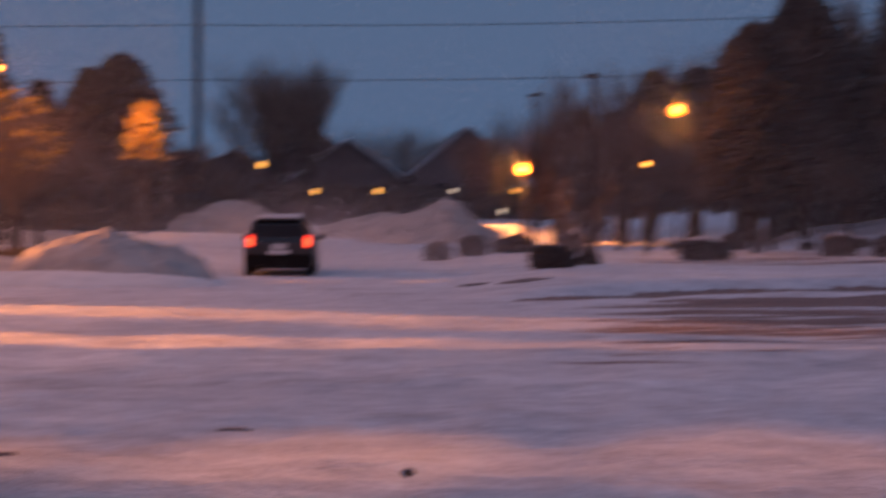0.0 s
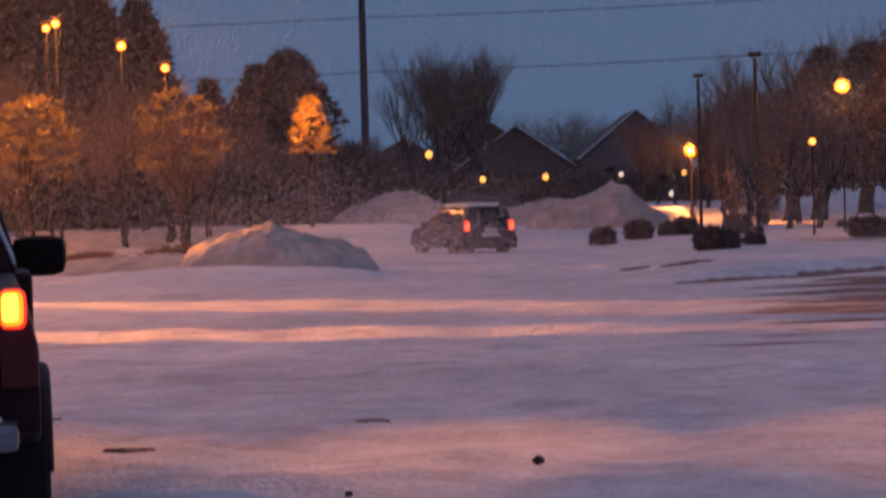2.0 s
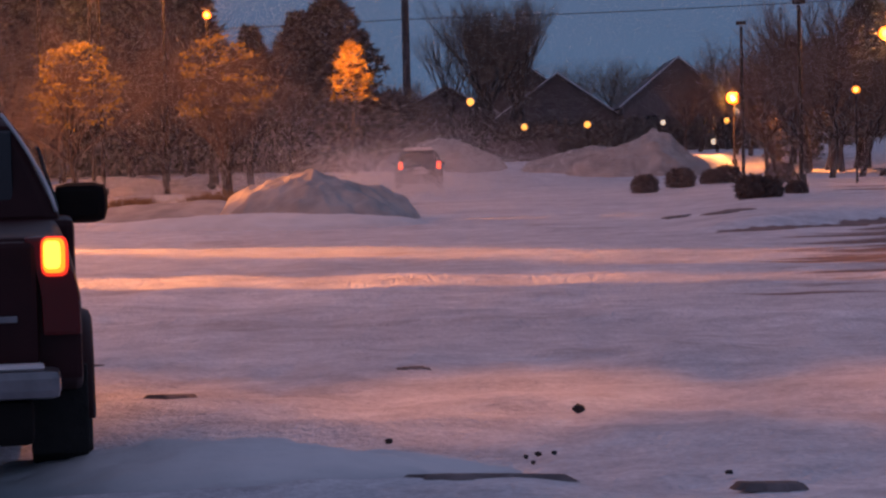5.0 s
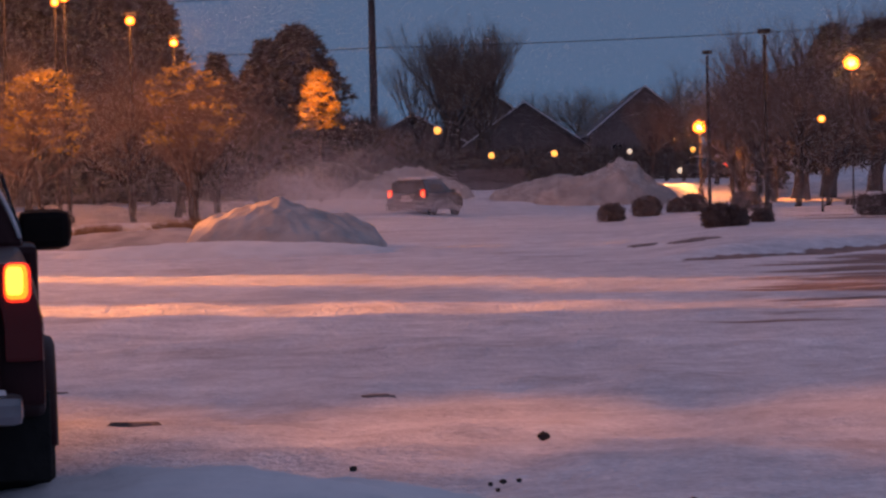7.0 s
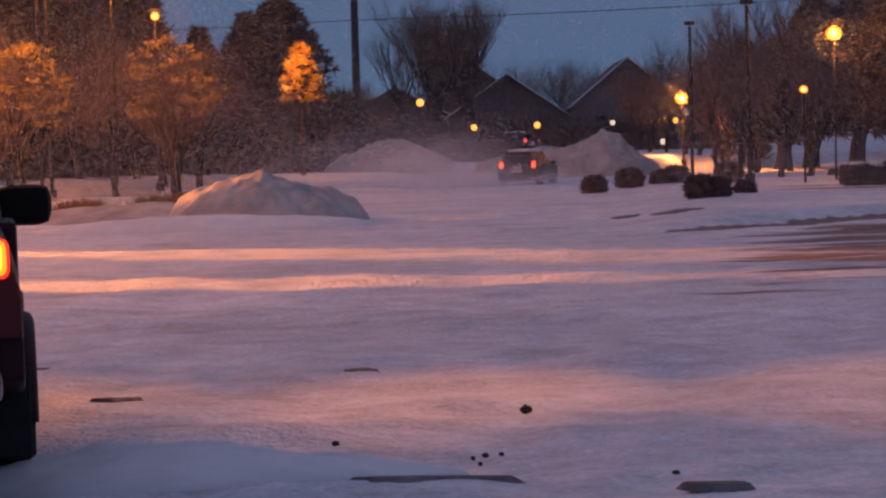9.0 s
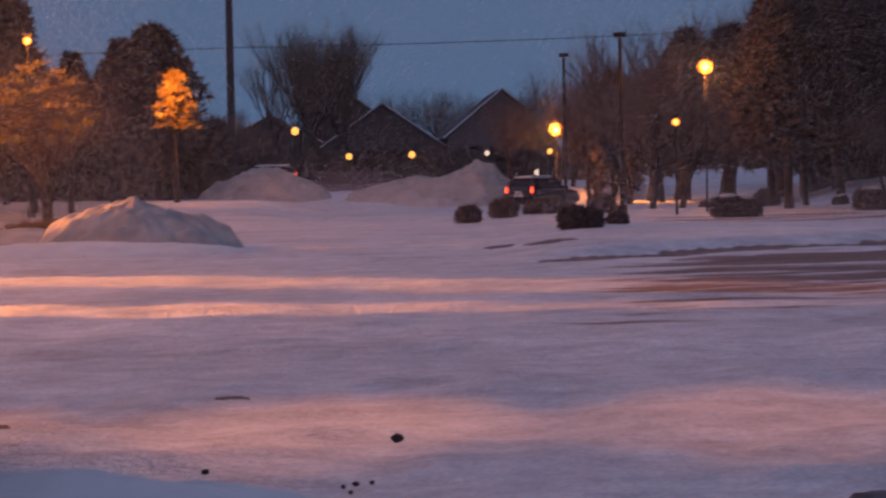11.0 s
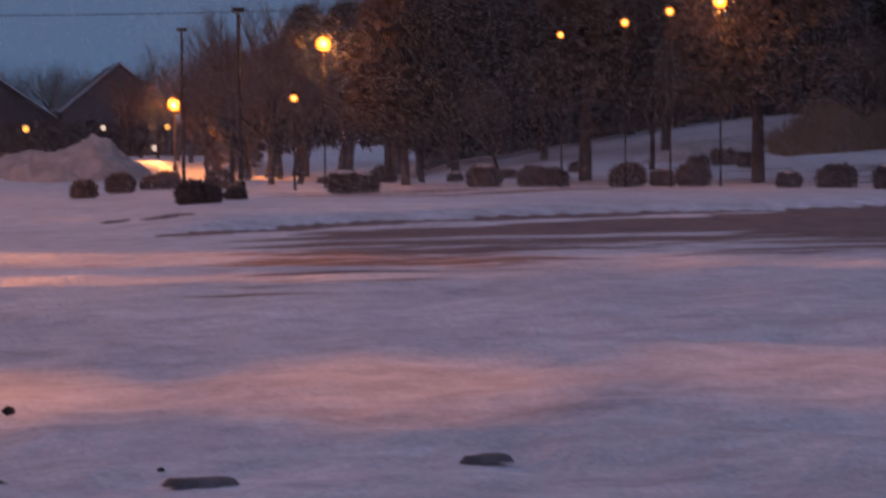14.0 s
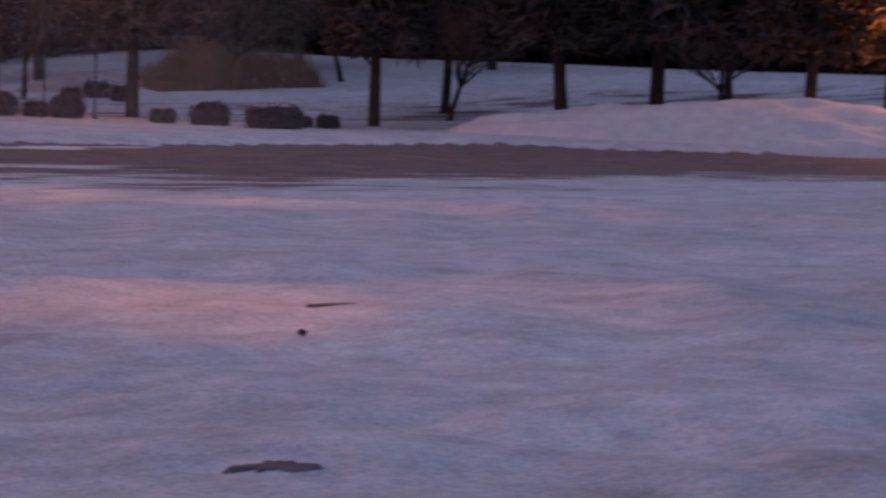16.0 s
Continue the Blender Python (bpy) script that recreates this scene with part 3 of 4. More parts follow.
def thicket(az0, az1, d0, d1, n, seed, tall=4.2):
    rnd = random.Random(seed)
    v, f = [], []
    for i in range(n):
        x, y = at(rnd.uniform(az0, az1), rnd.uniform(d0, d1))
        c = Vector((x, y, float(lie(x, y)) + tall * rnd.random() ** 1.3 - 0.1))
        for k in range(4):
            d = Vector((rnd.gauss(0, 1), rnd.gauss(0, 0.6), rnd.gauss(0.2, 0.8))).normalized() * rnd.uniform(0.5, 1.0)
            w = d.cross(Vector((rnd.gauss(0, 0.3), 1, rnd.gauss(0, 0.3)))).normalized() * 0.13
            o = len(v)
            v.extend([c - w, c + w, c + d])
            f.append((o, o + 1, o + 2))
    return tagged(new("thicket", raw_mesh("thicket", v, f, NEEDLE)), "dark evergreen undergrowth at the foot of the woods", "undergrowth", kind="stuff")


thicket(14.3, 48, 119, 127, 16000, 6)
thicket(-20, -2, 112, 126, 6000, 8)
thicket(-2.5, 8.5, 150, 160, 3500, 9, 2.2)


# ---------------------------------------------------------------- shrubs
def shrub_mesh(seed, w, h):
    rnd = random.Random(seed)
    v, f = [], []
    def squared(x, power):
        return math.copysign(abs(x) ** power, x)

    for i in range(1700):
        a, e = rnd.random() * 6.283, rnd.uniform(-0.7, 1.0)
        c = math.sqrt(1 - e * e) ** 0.85
        k = rnd.uniform(0.78, 1.04)
        p = Vector((w / 2 * c * math.cos(a) * k, w / 2 * c * math.sin(a) * k, h * (0.47 + 0.47 * squared(e, 0.9) * k)))
        d = Vector((rnd.gauss(0, 1), rnd.gauss(0, 1), rnd.gauss(0.3, 1))).normalized() * 0.19
        n = d.cross(Vector((rnd.gauss(0, 1), rnd.gauss(0, 1), rnd.gauss(0, 1)))).normalized() * 0.026
        o = len(v)
        v.extend([p - n, p + n, p + d])
        f.append((o, o + 1, o + 2))
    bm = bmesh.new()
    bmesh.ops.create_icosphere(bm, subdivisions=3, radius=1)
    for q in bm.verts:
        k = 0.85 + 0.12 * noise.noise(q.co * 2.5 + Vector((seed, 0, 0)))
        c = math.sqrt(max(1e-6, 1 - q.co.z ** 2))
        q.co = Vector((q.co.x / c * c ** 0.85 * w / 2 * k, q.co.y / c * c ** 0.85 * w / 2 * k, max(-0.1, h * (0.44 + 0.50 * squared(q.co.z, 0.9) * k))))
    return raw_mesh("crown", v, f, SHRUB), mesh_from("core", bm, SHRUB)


def shrub_cap(seed, w, h):
    bm = bmesh.new()
    bmesh.ops.create_icosphere(bm, subdivisions=3, radius=1)
    for q in bm.verts:
        k = 0.95 + 0.25 * noise.noise(q.co * 3 + Vector((0, seed, 0)))
        q.co = Vector((q.co.x * w * 0.30 * k, q.co.y * w * 0.30 * k, h * 0.93 + q.co.z * h * 0.10 * k))
    return mesh_from("snow_cap", bm, SNOW, True)


SHRUBS = [(*shrub_mesh(s, 1.0, 0.85), shrub_cap(s, 1.0, 0.85)) for s in (1, 2, 3)]
for i, (az, d, w, cap) in enumerate([(4.75, 72, 0.92, 0), (5.75, 76, 1.05, 0), (6.6, 79, 0.8, 0), (7.05, 80, 1.05, 0), (7.75, 54, 0.92, 0), (8.15, 54, 0.78, 0), (8.5, 72, 1.0, 0), (8.95, 58, 0.62, 0),
                                     (12.0, 66, 1.08, 1), (12.55, 66, 0.98, 1), (13.1, 79, 1.0, 0), (11.5, 82, 0.8, 1), (15.9, 72, 1.2, 1), (17.3, 71, 1.1, 0), (17.9, 71, 1.0, 0), (15.1, 84, 0.7, 1), (16.6, 86, 0.7, 1),
                                     (19.95, 70, 1.25, 0), (20.9, 71, 0.9, 1), (21.75, 70, 1.2, 0), (18.5, 88, 0.7, 0), (22.6, 86, 1.1, 1), (23.3, 84, 1.0, 1), (24.4, 69, 0.85, 1), (25.7, 68, 1.3, 0), (27.2, 66, 1.2, 1), (27.8, 67, 1.2, 1), (29.0, 70, 0.8, 1), (28.3, 71, 0.7, 1), (44.2, 76, 1.2, 1), (45.0, 77, 1.0, 1), (40.2, 78, 0.7, 1), (21.9, 84, 0.9, 1)]):
    x, y, z = azd(az, d)
    ob = thing("shrub", x, y, z - 0.13, i * 71, "round clipped bare shrub poking out of the snow" if not cap else "round clipped bare shrub dusted with snow", "shrub", "clipped shrubs on the island")
    w *= 0.98 if i < 8 else 0.95
    ob.scale = (w, w, min(w, 1.1))
    a, c, e = SHRUBS[i % 3]
    part("crown", a, None, ob)
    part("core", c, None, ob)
    if cap:
        part("snow_cap", e, None, ob, "thin snow cap")


def grass_clump(x, y, z, w, h, seed):
    rnd = random.Random(seed)
    v, f = [], []
    for i in range(int(620 * w)):
        px, py = rnd.uniform(-w / 2, w / 2), rnd.uniform(-w * 0.22, w * 0.22)
        edge = 1 - abs(2 * px / w) ** 5
        hh = h * edge * rnd.uniform(0.35, 1.0) * (0.8 + 0.3 * math.sin(px * 1.9 + 1) * math.sin(px * 0.7)) + 0.2
        p = Vector((px, py, float(land(x + px, y + py)) - z - 0.05))
        t = p + Vector((rnd.gauss(0, 0.3), rnd.gauss(0, 0.25), hh))
        n = Vector((0.03, rnd.uniform(-0.02, 0.02), 0))
        o = len(v)
        v.extend([p - n, p + n, t])
        f.append((o, o + 1, o + 2))
    ob = new("tall_grass", raw_mesh("tall_grass", v, f, GRASS))
    ob.matrix_basis = pose(x, y, z, 0, 0, 0)
    return tagged(ob, "thicket of tall dry brown grass in snow", "grass", kind="stuff")


x, y, z = azd(26.2, 93)
grass_clump(x, y, z, 8.2, 2.5, 4)
x, y, z = azd(-7.0, 58.5)
grass_clump(x, y, z, 2.4, 0.8, 7)
x, y, z = azd(-9.6, 61)
grass_clump(x, y, z, 1.4, 0.6, 8)


# ---------------------------------------------------------------- lamps and posts
def street_lamp(az, d, top, lit, watts=0.0, size=0.3, slim=False):
    x, y, z = azd(az, d)
    h = top - z
    ob = thing("street_lamp", x, y, z, -az, "tall dark steel street lamp glowing orange" if lit else "tall dark steel lamp post with an unlit box head", "street lamp", "lamps of the lot")
    part("base", tube(bmesh.new(), (0, 0, -0.1), (0, 0, 0.35), 0.05 if slim else 0.19, 0.04 if slim else 0.17, 12), STEEL, ob)
    part("post", tube(bmesh.new(), (0, 0, 0.3), (0, 0, h), 0.035 if slim else 0.085, 0.03 if slim else 0.065, 10), STEEL, ob)
    head = part("head", box(bmesh.new(), (0.2 if slim else 0.44, 0.2 if slim else 0.36, 0.1 if slim else 0.16), (0, 0, h + 0.12), 0.03), STEEL, ob)
    if lit:
        # globe oversized and bulb set before it to imitate the lamp's bloom
        bm = bmesh.new()
        bmesh.ops.create_uvsphere(bm, u_segments=20, v_segments=12, radius=size)
        for v in bm.verts:
            v.co = Vector((v.co.x, v.co.y * 0.8, v.co.z * 0.9 + h - size * 0.7))
        globe = part("globe", bm, LAMP, head, "orange lamp globe enlarged to show its glow", True)
        bm = bmesh.new()
        bmesh.ops.create_uvsphere(bm, u_segments=16, v_segments=10, radius=size * 0.55, matrix=pose(0, -size * 0.6, h - size * 0.7))
        part("bulb", bm, BULB, globe, "bright yellow core of the lamp glow", True)
        if watts:
            sodium_lamp(x - 0.8 * math.sin(radians(az)), y - 0.8 * math.cos(radians(az)), top - 0.35, watts)
    return ob


street_lamp(7.26, 130, 5.0, True, 2500, 0.46)
# extra spot without a fixture, added for the lit snow near this lamp
added_flood((*at(6.6, 129), 5.2), (*at(6.35, 128), 1), 4500, 75, 0.7)
street_lamp(11.44, 72, 5.55, True, 350, 0.27, True)
street_lamp(10.60, 70, 3.5, True, 0, 0.14, True)
# unseen spot added for the orange strip of snow behind the shrubs
added_flood((*at(9.5, 118), 7), (*at(10.2, 116), 0.8), 6500, 110, 0.8)
street_lamp(-8.58, 84, 8.55, True, 260, 0.2)
street_lamp(-10.36, 82, 9.3, True, 200, 0.19)
street_lamp(-10.62, 82, 9.1, True, 0, 0.17)
street_lamp(-12.0, 80, 10.6, True, 300, 0.2)
# light without a post, added to brighten the leafy crown
sodium_lamp(*at(-10.9, 71.5), 6.6, 450)
street_lamp(-7.39, 88, 7.9, True, 240, 0.19)
# another added light close to the second crown
sodium_lamp(*at(-6.7, 77.0), 7.4, 600)
street_lamp(18.09, 69, 5.5, True, 0, 0.12, True)
street_lamp(19.88, 69, 5.9, True, 0, 0.15, True)
street_lamp(21.13, 69, 6.25, True, 0, 0.15, True)
street_lamp(22.52, 70, 6.7, True, 300, 0.24, True)
street_lamp(9.08, 70, 6.3, False)
street_lamp(7.5, 90, 6.85, False)
# two unseen lamps added past either side, to warm the snow there
street_lamp(45.4, 74, 5.2, True, 700, 0.3)
street_lamp(-17.0, 60, 7.0, True, 1500, 0.3)
# unseen light added before the tree with yellow leaves
sodium_lamp(*at(-3.5, 102.6), 6.4, 900)


def porch_light(az, el, d, mat, r):
    x, y = at(az, d)
    bm = bmesh.new()
    bmesh.ops.create_uvsphere(bm, u_segments=14, v_segments=8, radius=r)
    z = 1.55 + d * math.tan(radians(el))
    ob = thing("lantern", x, y, z, -az, "small glowing lantern seen far off near the houses", "lantern", "far lights")
    part("globe", bm, mat, ob, smooth=True)
    zg = float(land(x, y)) - z
    part("post", tube(bmesh.new(), (0, 0.1, zg - 0.1), (0, 0.1, 0), 0.06, 0.05, 8), STEEL, ob)


for az, el, d, mat, r in ((-0.08, 1.46, 147, LAMPSMALL, 0.28), (1.42, 0.72, 147, LAMPSMALL, 0.23), (3.19, 0.74, 147, LAMPSMALL, 0.24), (5.30, 0.75, 147, LAMPWHITE, 0.19), (7.06, 0.76, 147, LAMPSMALL, 0.19), (8.45, 0.75, 147, LAMPWHITE, 0.15), (6.7, 0.18, 150, LAMPWHITE, 0.22)):
    porch_light(az, el, d, mat, r)


# power line
def power_pole(x, y, h, label):
    z = float(land(x, y))
    ob = thing("utility_pole", x, y, z, 0, label, "utility pole", "poles of the power line")
    part("pole", tube(bmesh.new(), (0, 0, -0.2), (0, 0, h), 0.36, 0.24, 12), POLE, ob)
    for k, hh in enumerate((0.44, 0.62, 0.96)):
        part("crossarm", box(bmesh.new(), (0.2, 2.4, 0.18), (0, 0, h * hh), 0.02), POLE, ob)
    return x, y, z + h


P1 = power_pole(*at(-1.85, 168), 25, "tall dark utility pole carrying wires behind the trees")
P0 = power_pole(*at(-38, 190), 25, "tall dark utility pole carrying wires")
P2 = power_pole(*at(31, 190), 27, "tall dark utility pole carrying wires")
for a, b in ((P0, P1), (P1, P2)):
    for frac in (0.44, 0.62, 0.96):
        line = []
        for i in range(25):
            t = i / 24
            q = Vector(a).lerp(Vector(b), t)
            q.z -= 25 * (1 - frac) + 1.3 * 4 * t * (1 - t)
            line.append(q)
        bm = sweep(bmesh.new(), line, 0.035, 5)
        tagged(new("power_wire", mesh_from("power_wire", bm, STEEL)), "thin dark overhead power wire between poles", "wire", "overhead wires")


# ---------------------------------------------------------------- houses
def house(az, d, w, dep, hw, hr, turn, label, off=0.0):
    x, y, z = azd(az, d)
    ob = thing("house", x, y, z, turn, label, "house", "houses beyond the lot")
    bm = bmesh.new()
    pts = [(-w / 2, 0 - 0.5), (w / 2, -0.5), (w / 2, hw), (0, hw + hr - 0.15), (-w / 2, hw)]
    a = [bm.verts.new((px, -dep / 2, pz)) for px, pz in pts]
    b = [bm.verts.new((px, dep / 2, pz)) for px, pz in pts]
    bm.faces.new(a), bm.faces.new(b[::-1])
    for i in range(5):
        bm.faces.new((a[i], b[i], b[(i + 1) % 5], a[(i + 1) % 5]))
    bmesh.ops.recalc_face_normals(bm, faces=bm.faces)
    part("wall", bm, WALL, ob)
    sl = math.atan2(hr, w / 2)
    ln = math.hypot(hr, w / 2) + 0.6
    for s in (-1, 1):
        mid = Vector((s * (w / 4 + 0.15), 0, hw + hr / 2 - 0.05))
        part("roof", box(bmesh.new(), (ln, dep + 0.9, 0.22), mid, 0.02, ry=math.degrees(sl) * s), ROOF, ob)
        part("snow_edge", box(bmesh.new(), (ln, 0.18, 0.12), mid + Vector((0, -dep / 2 - 0.42, 0.14)), 0.03, ry=math.degrees(sl) * s), SNOW, ob, "snow lying along the gable edge")
    for px in (-w * 0.25, w * 0.22):
        win = part("window", box(bmesh.new(), (1.2, 0.1, 1.3), (px, -dep / 2 - 0.02, hw * 0.55), 0.02), ROOF, ob, "dark window frame")
        part("pane", box(bmesh.new(), (1.0, 0.06, 1.1), (px, -dep / 2 - 0.06, hw * 0.55), 0.01), GLASS, win)
    return ob


HL = "dark gabled house with snow along its roof edges"
house(2.3, 205, 11.5, 12, 2.6, 4.0, 0, HL)
house(1.5, 216, 12.0, 12, 3.4, 4.2, 0, HL)
house(5.55, 200, 10.5, 14, 3.3, 4.3, 0, HL)
house(-0.9, 215, 12.0, 12, 2.6, 3.2, 5, HL)


def board_fence(az0, az1, d, h):
    x0, y0, z0 = azd(az0, d)
    x1, y1, z1 = azd(az1, d)
    ob = thing("board_fence", x0, y0, z0, 0, "low dark board fence along the far road", "fence")
    n = 22
    for i in range(n):
        t = i / n
        part("board", box(bmesh.new(), ((x1 - x0) / n * 0.92, 0.08, h + 0.3), ((x1 - x0) * t, (y1 - y0) * t, (z1 - z0) * t + h / 2 - 0.15), 0.01), WALL, ob)
    return ob


board_fence(0.4, 2.4, 128, 1.3)


# ---------------------------------------------------------------- vehicles
def wheel(parent, x, y, r, w, axle=0.0, name="wheel"):
    wh = new(name)
    wh.parent = parent
    wh.location = (x, y, axle or r)
    bm = bmesh.new()
    s = 1 if x > 0 else -1
    prof = [(r * 0.62, -w / 2), (r * 0.9, -w / 2), (r, -w * 0.36), (r, w * 0.36), (r * 0.9, w / 2), (r * 0.62, w / 2)]
    n = 32
    ring = [[bm.verts.new((q, p * math.cos(6.2832 * k / n), p * math.sin(6.2832 * k / n))) for p, q in prof] for k in range(n)]
    for k in range(n):
        for j in range(len(prof)):
            a, b = ring[k], ring[(k + 1) % n]
            bm.faces.new((a[j], b[j], b[(j + 1) % len(prof)], a[(j + 1) % len(prof)]))
    bmesh.ops.recalc_face_normals(bm, faces=bm.faces)
    part("tyre", bm, RUBBER, wh, "black snow tyre", True)
    bm = bmesh.new()
    bmesh.ops.create_cone(bm, cap_ends=True, segments=24, radius1=r * 0.62, radius2=r * 0.58, depth=w * 0.7, matrix=pose(0, 0, 0, 0, 90, 0))
    part("rim", bm, CHROME, wh, "dull metal rim")
    return wh


def suv(label):
    """Heading along +y, origin on the ground under its middle."""
    car = thing("suv", 0, 0, 0, 0, label, "suv", "cars on the snow")
    W, L = 1.0, 2.32
    low = [(-L, 0.42), (-L, 0.95), (-L + 0.05, 1.08), (1.05, 1.12), (2.05, 1.0), (2.35, 0.82), (L, 0.5), (2.2, 0.32), (-2.2, 0.32)]
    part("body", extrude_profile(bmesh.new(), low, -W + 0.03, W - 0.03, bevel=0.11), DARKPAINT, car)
    cab = [(-L + 0.06, 1.05), (-L + 0.34, 1.56), (-L + 0.56, 1.68), (0.15, 1.70), (0.40, 1.62), (1.12, 1.08)]
    bm = extrude_profile(bmesh.new(), cab, -W + 0.10, W - 0.10, bevel=0.04)
    for v in bm.verts:
        if v.co.z > 1.2:
            v.co.x *= 1 - 0.30 * (v.co.z - 1.08) / 0.64
    part("cabin", bm, GLASS, car, "dark tinted glass cabin")
    bm = bmesh.new()
    box(bm, (1.16, 2.0, 0.16), (0, -0.90, 1.76), 0.07)
    for v in bm.verts:
        v.co.z += 0.02 * math.sin(v.co.x * 5) + 0.02 * math.sin(v.co.y * 4)
    part("roof_snow", bm, SNOW, car, "snow lying on the roof", True)
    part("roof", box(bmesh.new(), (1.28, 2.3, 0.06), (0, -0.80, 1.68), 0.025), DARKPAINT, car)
    for s in (-1, 1):
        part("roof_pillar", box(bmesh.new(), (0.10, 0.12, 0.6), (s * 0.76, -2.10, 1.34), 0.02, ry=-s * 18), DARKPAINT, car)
        tl = part("tail_light", box(bmesh.new(), (0.20, 0.10, 0.36), (s * 0.79, -2.30, 1.07), 0.05), BRAKE, car, "lit red tail light")
        part("bulb", box(bmesh.new(), (0.14, 0.05, 0.24), (s * 0.79, -2.35, 1.05), 0.02), TAIL, tl)
        part("headlight", box(bmesh.new(), (0.36, 0.16, 0.16), (s * 0.72, 2.28, 0.80), 0.03), WHITE, car, "clear headlight")
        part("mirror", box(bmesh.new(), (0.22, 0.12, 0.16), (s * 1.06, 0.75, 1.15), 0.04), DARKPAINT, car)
        part("side_window", box(bmesh.new(), (0.02, 1.7, 0.32), (s * 0.835, -0.85, 1.33), 0.008, ry=-s * 18), GLASS, car)
        for yy in (-1.45, 1.5):
            wheel(car, s * 0.86, yy, 0.37, 0.25)
    part("rear_bumper", box(bmesh.new(), (1.86, 0.22, 0.40), (0, -2.4, 0.50), 0.06), PLASTIC, car)
    part("front_bumper", box(bmesh.new(), (1.86, 0.22, 0.26), (0, 2.36, 0.52), 0.06), PLASTIC, car)
    part("rear_window", box(bmesh.new(), (1.28, 0.05, 0.40), (0, -2.16, 1.34), 0.02), GLASS, car)
    part("number_plate", box(bmesh.new(), (0.42, 0.04, 0.16), (0, -2.43, 0.92), 0.01), WHITE, car, "pale number plate")
    car.scale = (0.96, 0.96, 0.94)
    part("tailgate_snow", box(bmesh.new(), (0.62, 0.05, 0.16), (0, -2.415, 0.74), 0.02), SNOW, car, "snow packed on the tailgate")
    return car


def pebble(size, where):
    """A box rounded over almost to an egg."""
    bm = bmesh.new()
    bmesh.ops.create_uvsphere(bm, u_segments=20, v_segments=12, radius=1)
    for v in bm.verts:
        for k in range(3):
            v.co[k] = math.copysign(abs(v.co[k]) ** 0.48, v.co[k]) * size[k] / 2 + where[k]
    return bm


def tumble(bm, base=0.94):
    """Draw the upper sides of the bed inwards in a curve."""
    for z in (0.98, 1.04, 1.10, 1.16, 1.22):
        bmesh.ops.bisect_plane(bm, geom=bm.verts[:] + bm.edges[:] + bm.faces[:], plane_co=(0, 0, z), plane_no=(0, 0, 1))
    for v in bm.verts:
        if v.co.z > base:
            v.co.x *= 1 - 0.105 * ((v.co.z - base) / 0.34) ** 1.7
    return bm


def pickup(x, y, turn):
    t = thing("pickup_truck", x, y, float(land(x, y)) - 0.02, turn, "parked dark maroon pickup truck with lit tail light and snowy bumper", "pickup truck")
    # y: 0 at the tailgate, forwards to the nose; x: 0 in the middle
    W = 0.97
    bed = [(0.0, 0.62), (0.0, 1.20), (0.02, 1.26), (2.0, 1.28), (2.0, 0.55), (1.68, 0.50), (1.52, 0.74), (1.25, 0.83), (0.9, 0.74), (0.68, 0.50), (0.3, 0.55)]
    part("bed", tumble(extrude_profile(bmesh.new(), bed, -W, W, bevel=0.03)), PAINT, t)
    part("tailgate", box(bmesh.new(), (1.56, 0.06, 0.56), (0, -0.02, 0.96), 0.025), PAINT, t)
    part("badge", box(bmesh.new(), (0.22, 0.012, 0.03), (0.58, -0.056, 0.90), 0.004), CHROME, t, "plain bar badge")
    part("tailgate_handle", box(bmesh.new(), (0.26, 0.03, 0.08), (0, -0.055, 1.12), 0.01), PLASTIC, t)
    cablow = [(2.06, 0.5), (2.06, 1.28), (4.1, 1.26), (5.35, 1.12), (5.6, 0.9), (5.6, 0.5), (5.3, 0.5), (5.0, 0.86), (4.7, 0.95), (4.35, 0.86), (4.1, 0.5)]
    part("cab", extrude_profile(bmesh.new(), cablow, -W, W, bevel=0.04), PAINT, t)
    bm = extrude_profile(bmesh.new(), [(2.10, 1.22), (2.22, 1.80), (2.4, 1.88), (3.25, 1.87), (3.45, 1.81), (4.15, 1.24)], -W + 0.07, W - 0.07, bevel=0.08)
    for v in bm.verts:
        if v.co.z > 1.3:
            v.co.x *= 1 - 0.34 * max(0, (v.co.z - 1.25) / 0.63) ** 1.5
    part("upper_cab", bm, PAINT, t)
    part("rear_window", box(bmesh.new(), (1.30, 0.03, 0.42), (0, 2.15, 1.56), 0.02), GLASS, t)
    bm = box(bmesh.new(), (1.10, 1.0, 0.04), (0, 2.85, 1.895), 0.018)
    part("roof_snow", bm, SNOW, t, "thin snow on the roof", True)
    for s in (-1, 1):
        # pale strip stands in for rim light along the frosted cab edge
        zs = [1.32 + 0.06 * k for k in range(10)]
        rim = [(s * ((W - 0.07) * (1 - 0.34 * ((z - 1.25) / 0.63) ** 1.5) - 0.012), 2.11 + 0.19 * (z - 1.25), z) for z in zs]
        part("rim_light_edge", sweep(bmesh.new(), rim, 0.011, 6), SNOW, t, "pale strip for the rim light on the cab's frosted rear edge", True)
        part("side_window", box(bmesh.new(), (0.02, 1.2, 0.36), (s * 0.835, 2.95, 1.50), 0.006, ry=-s * 16), GLASS, t)
        hs = part("tail_light", tumble(box(bmesh.new(), (0.17, 0.12, 0.44), (s * 0.882, 0.015, 1.04), 0.02)), REDLENS, t, "tall red tail light")
        part("brake_glow", pebble((0.122, 0.05, 0.178), (s * 0.858, -0.042, 1.172)), BRAKE, hs, "red rim of the lit lamp", True)
        part("brake_lens", pebble((0.102, 0.05, 0.156), (s * 0.855, -0.054, 1.176)), BRAKEHOT, hs, "glowing orange-red brake lens", True)
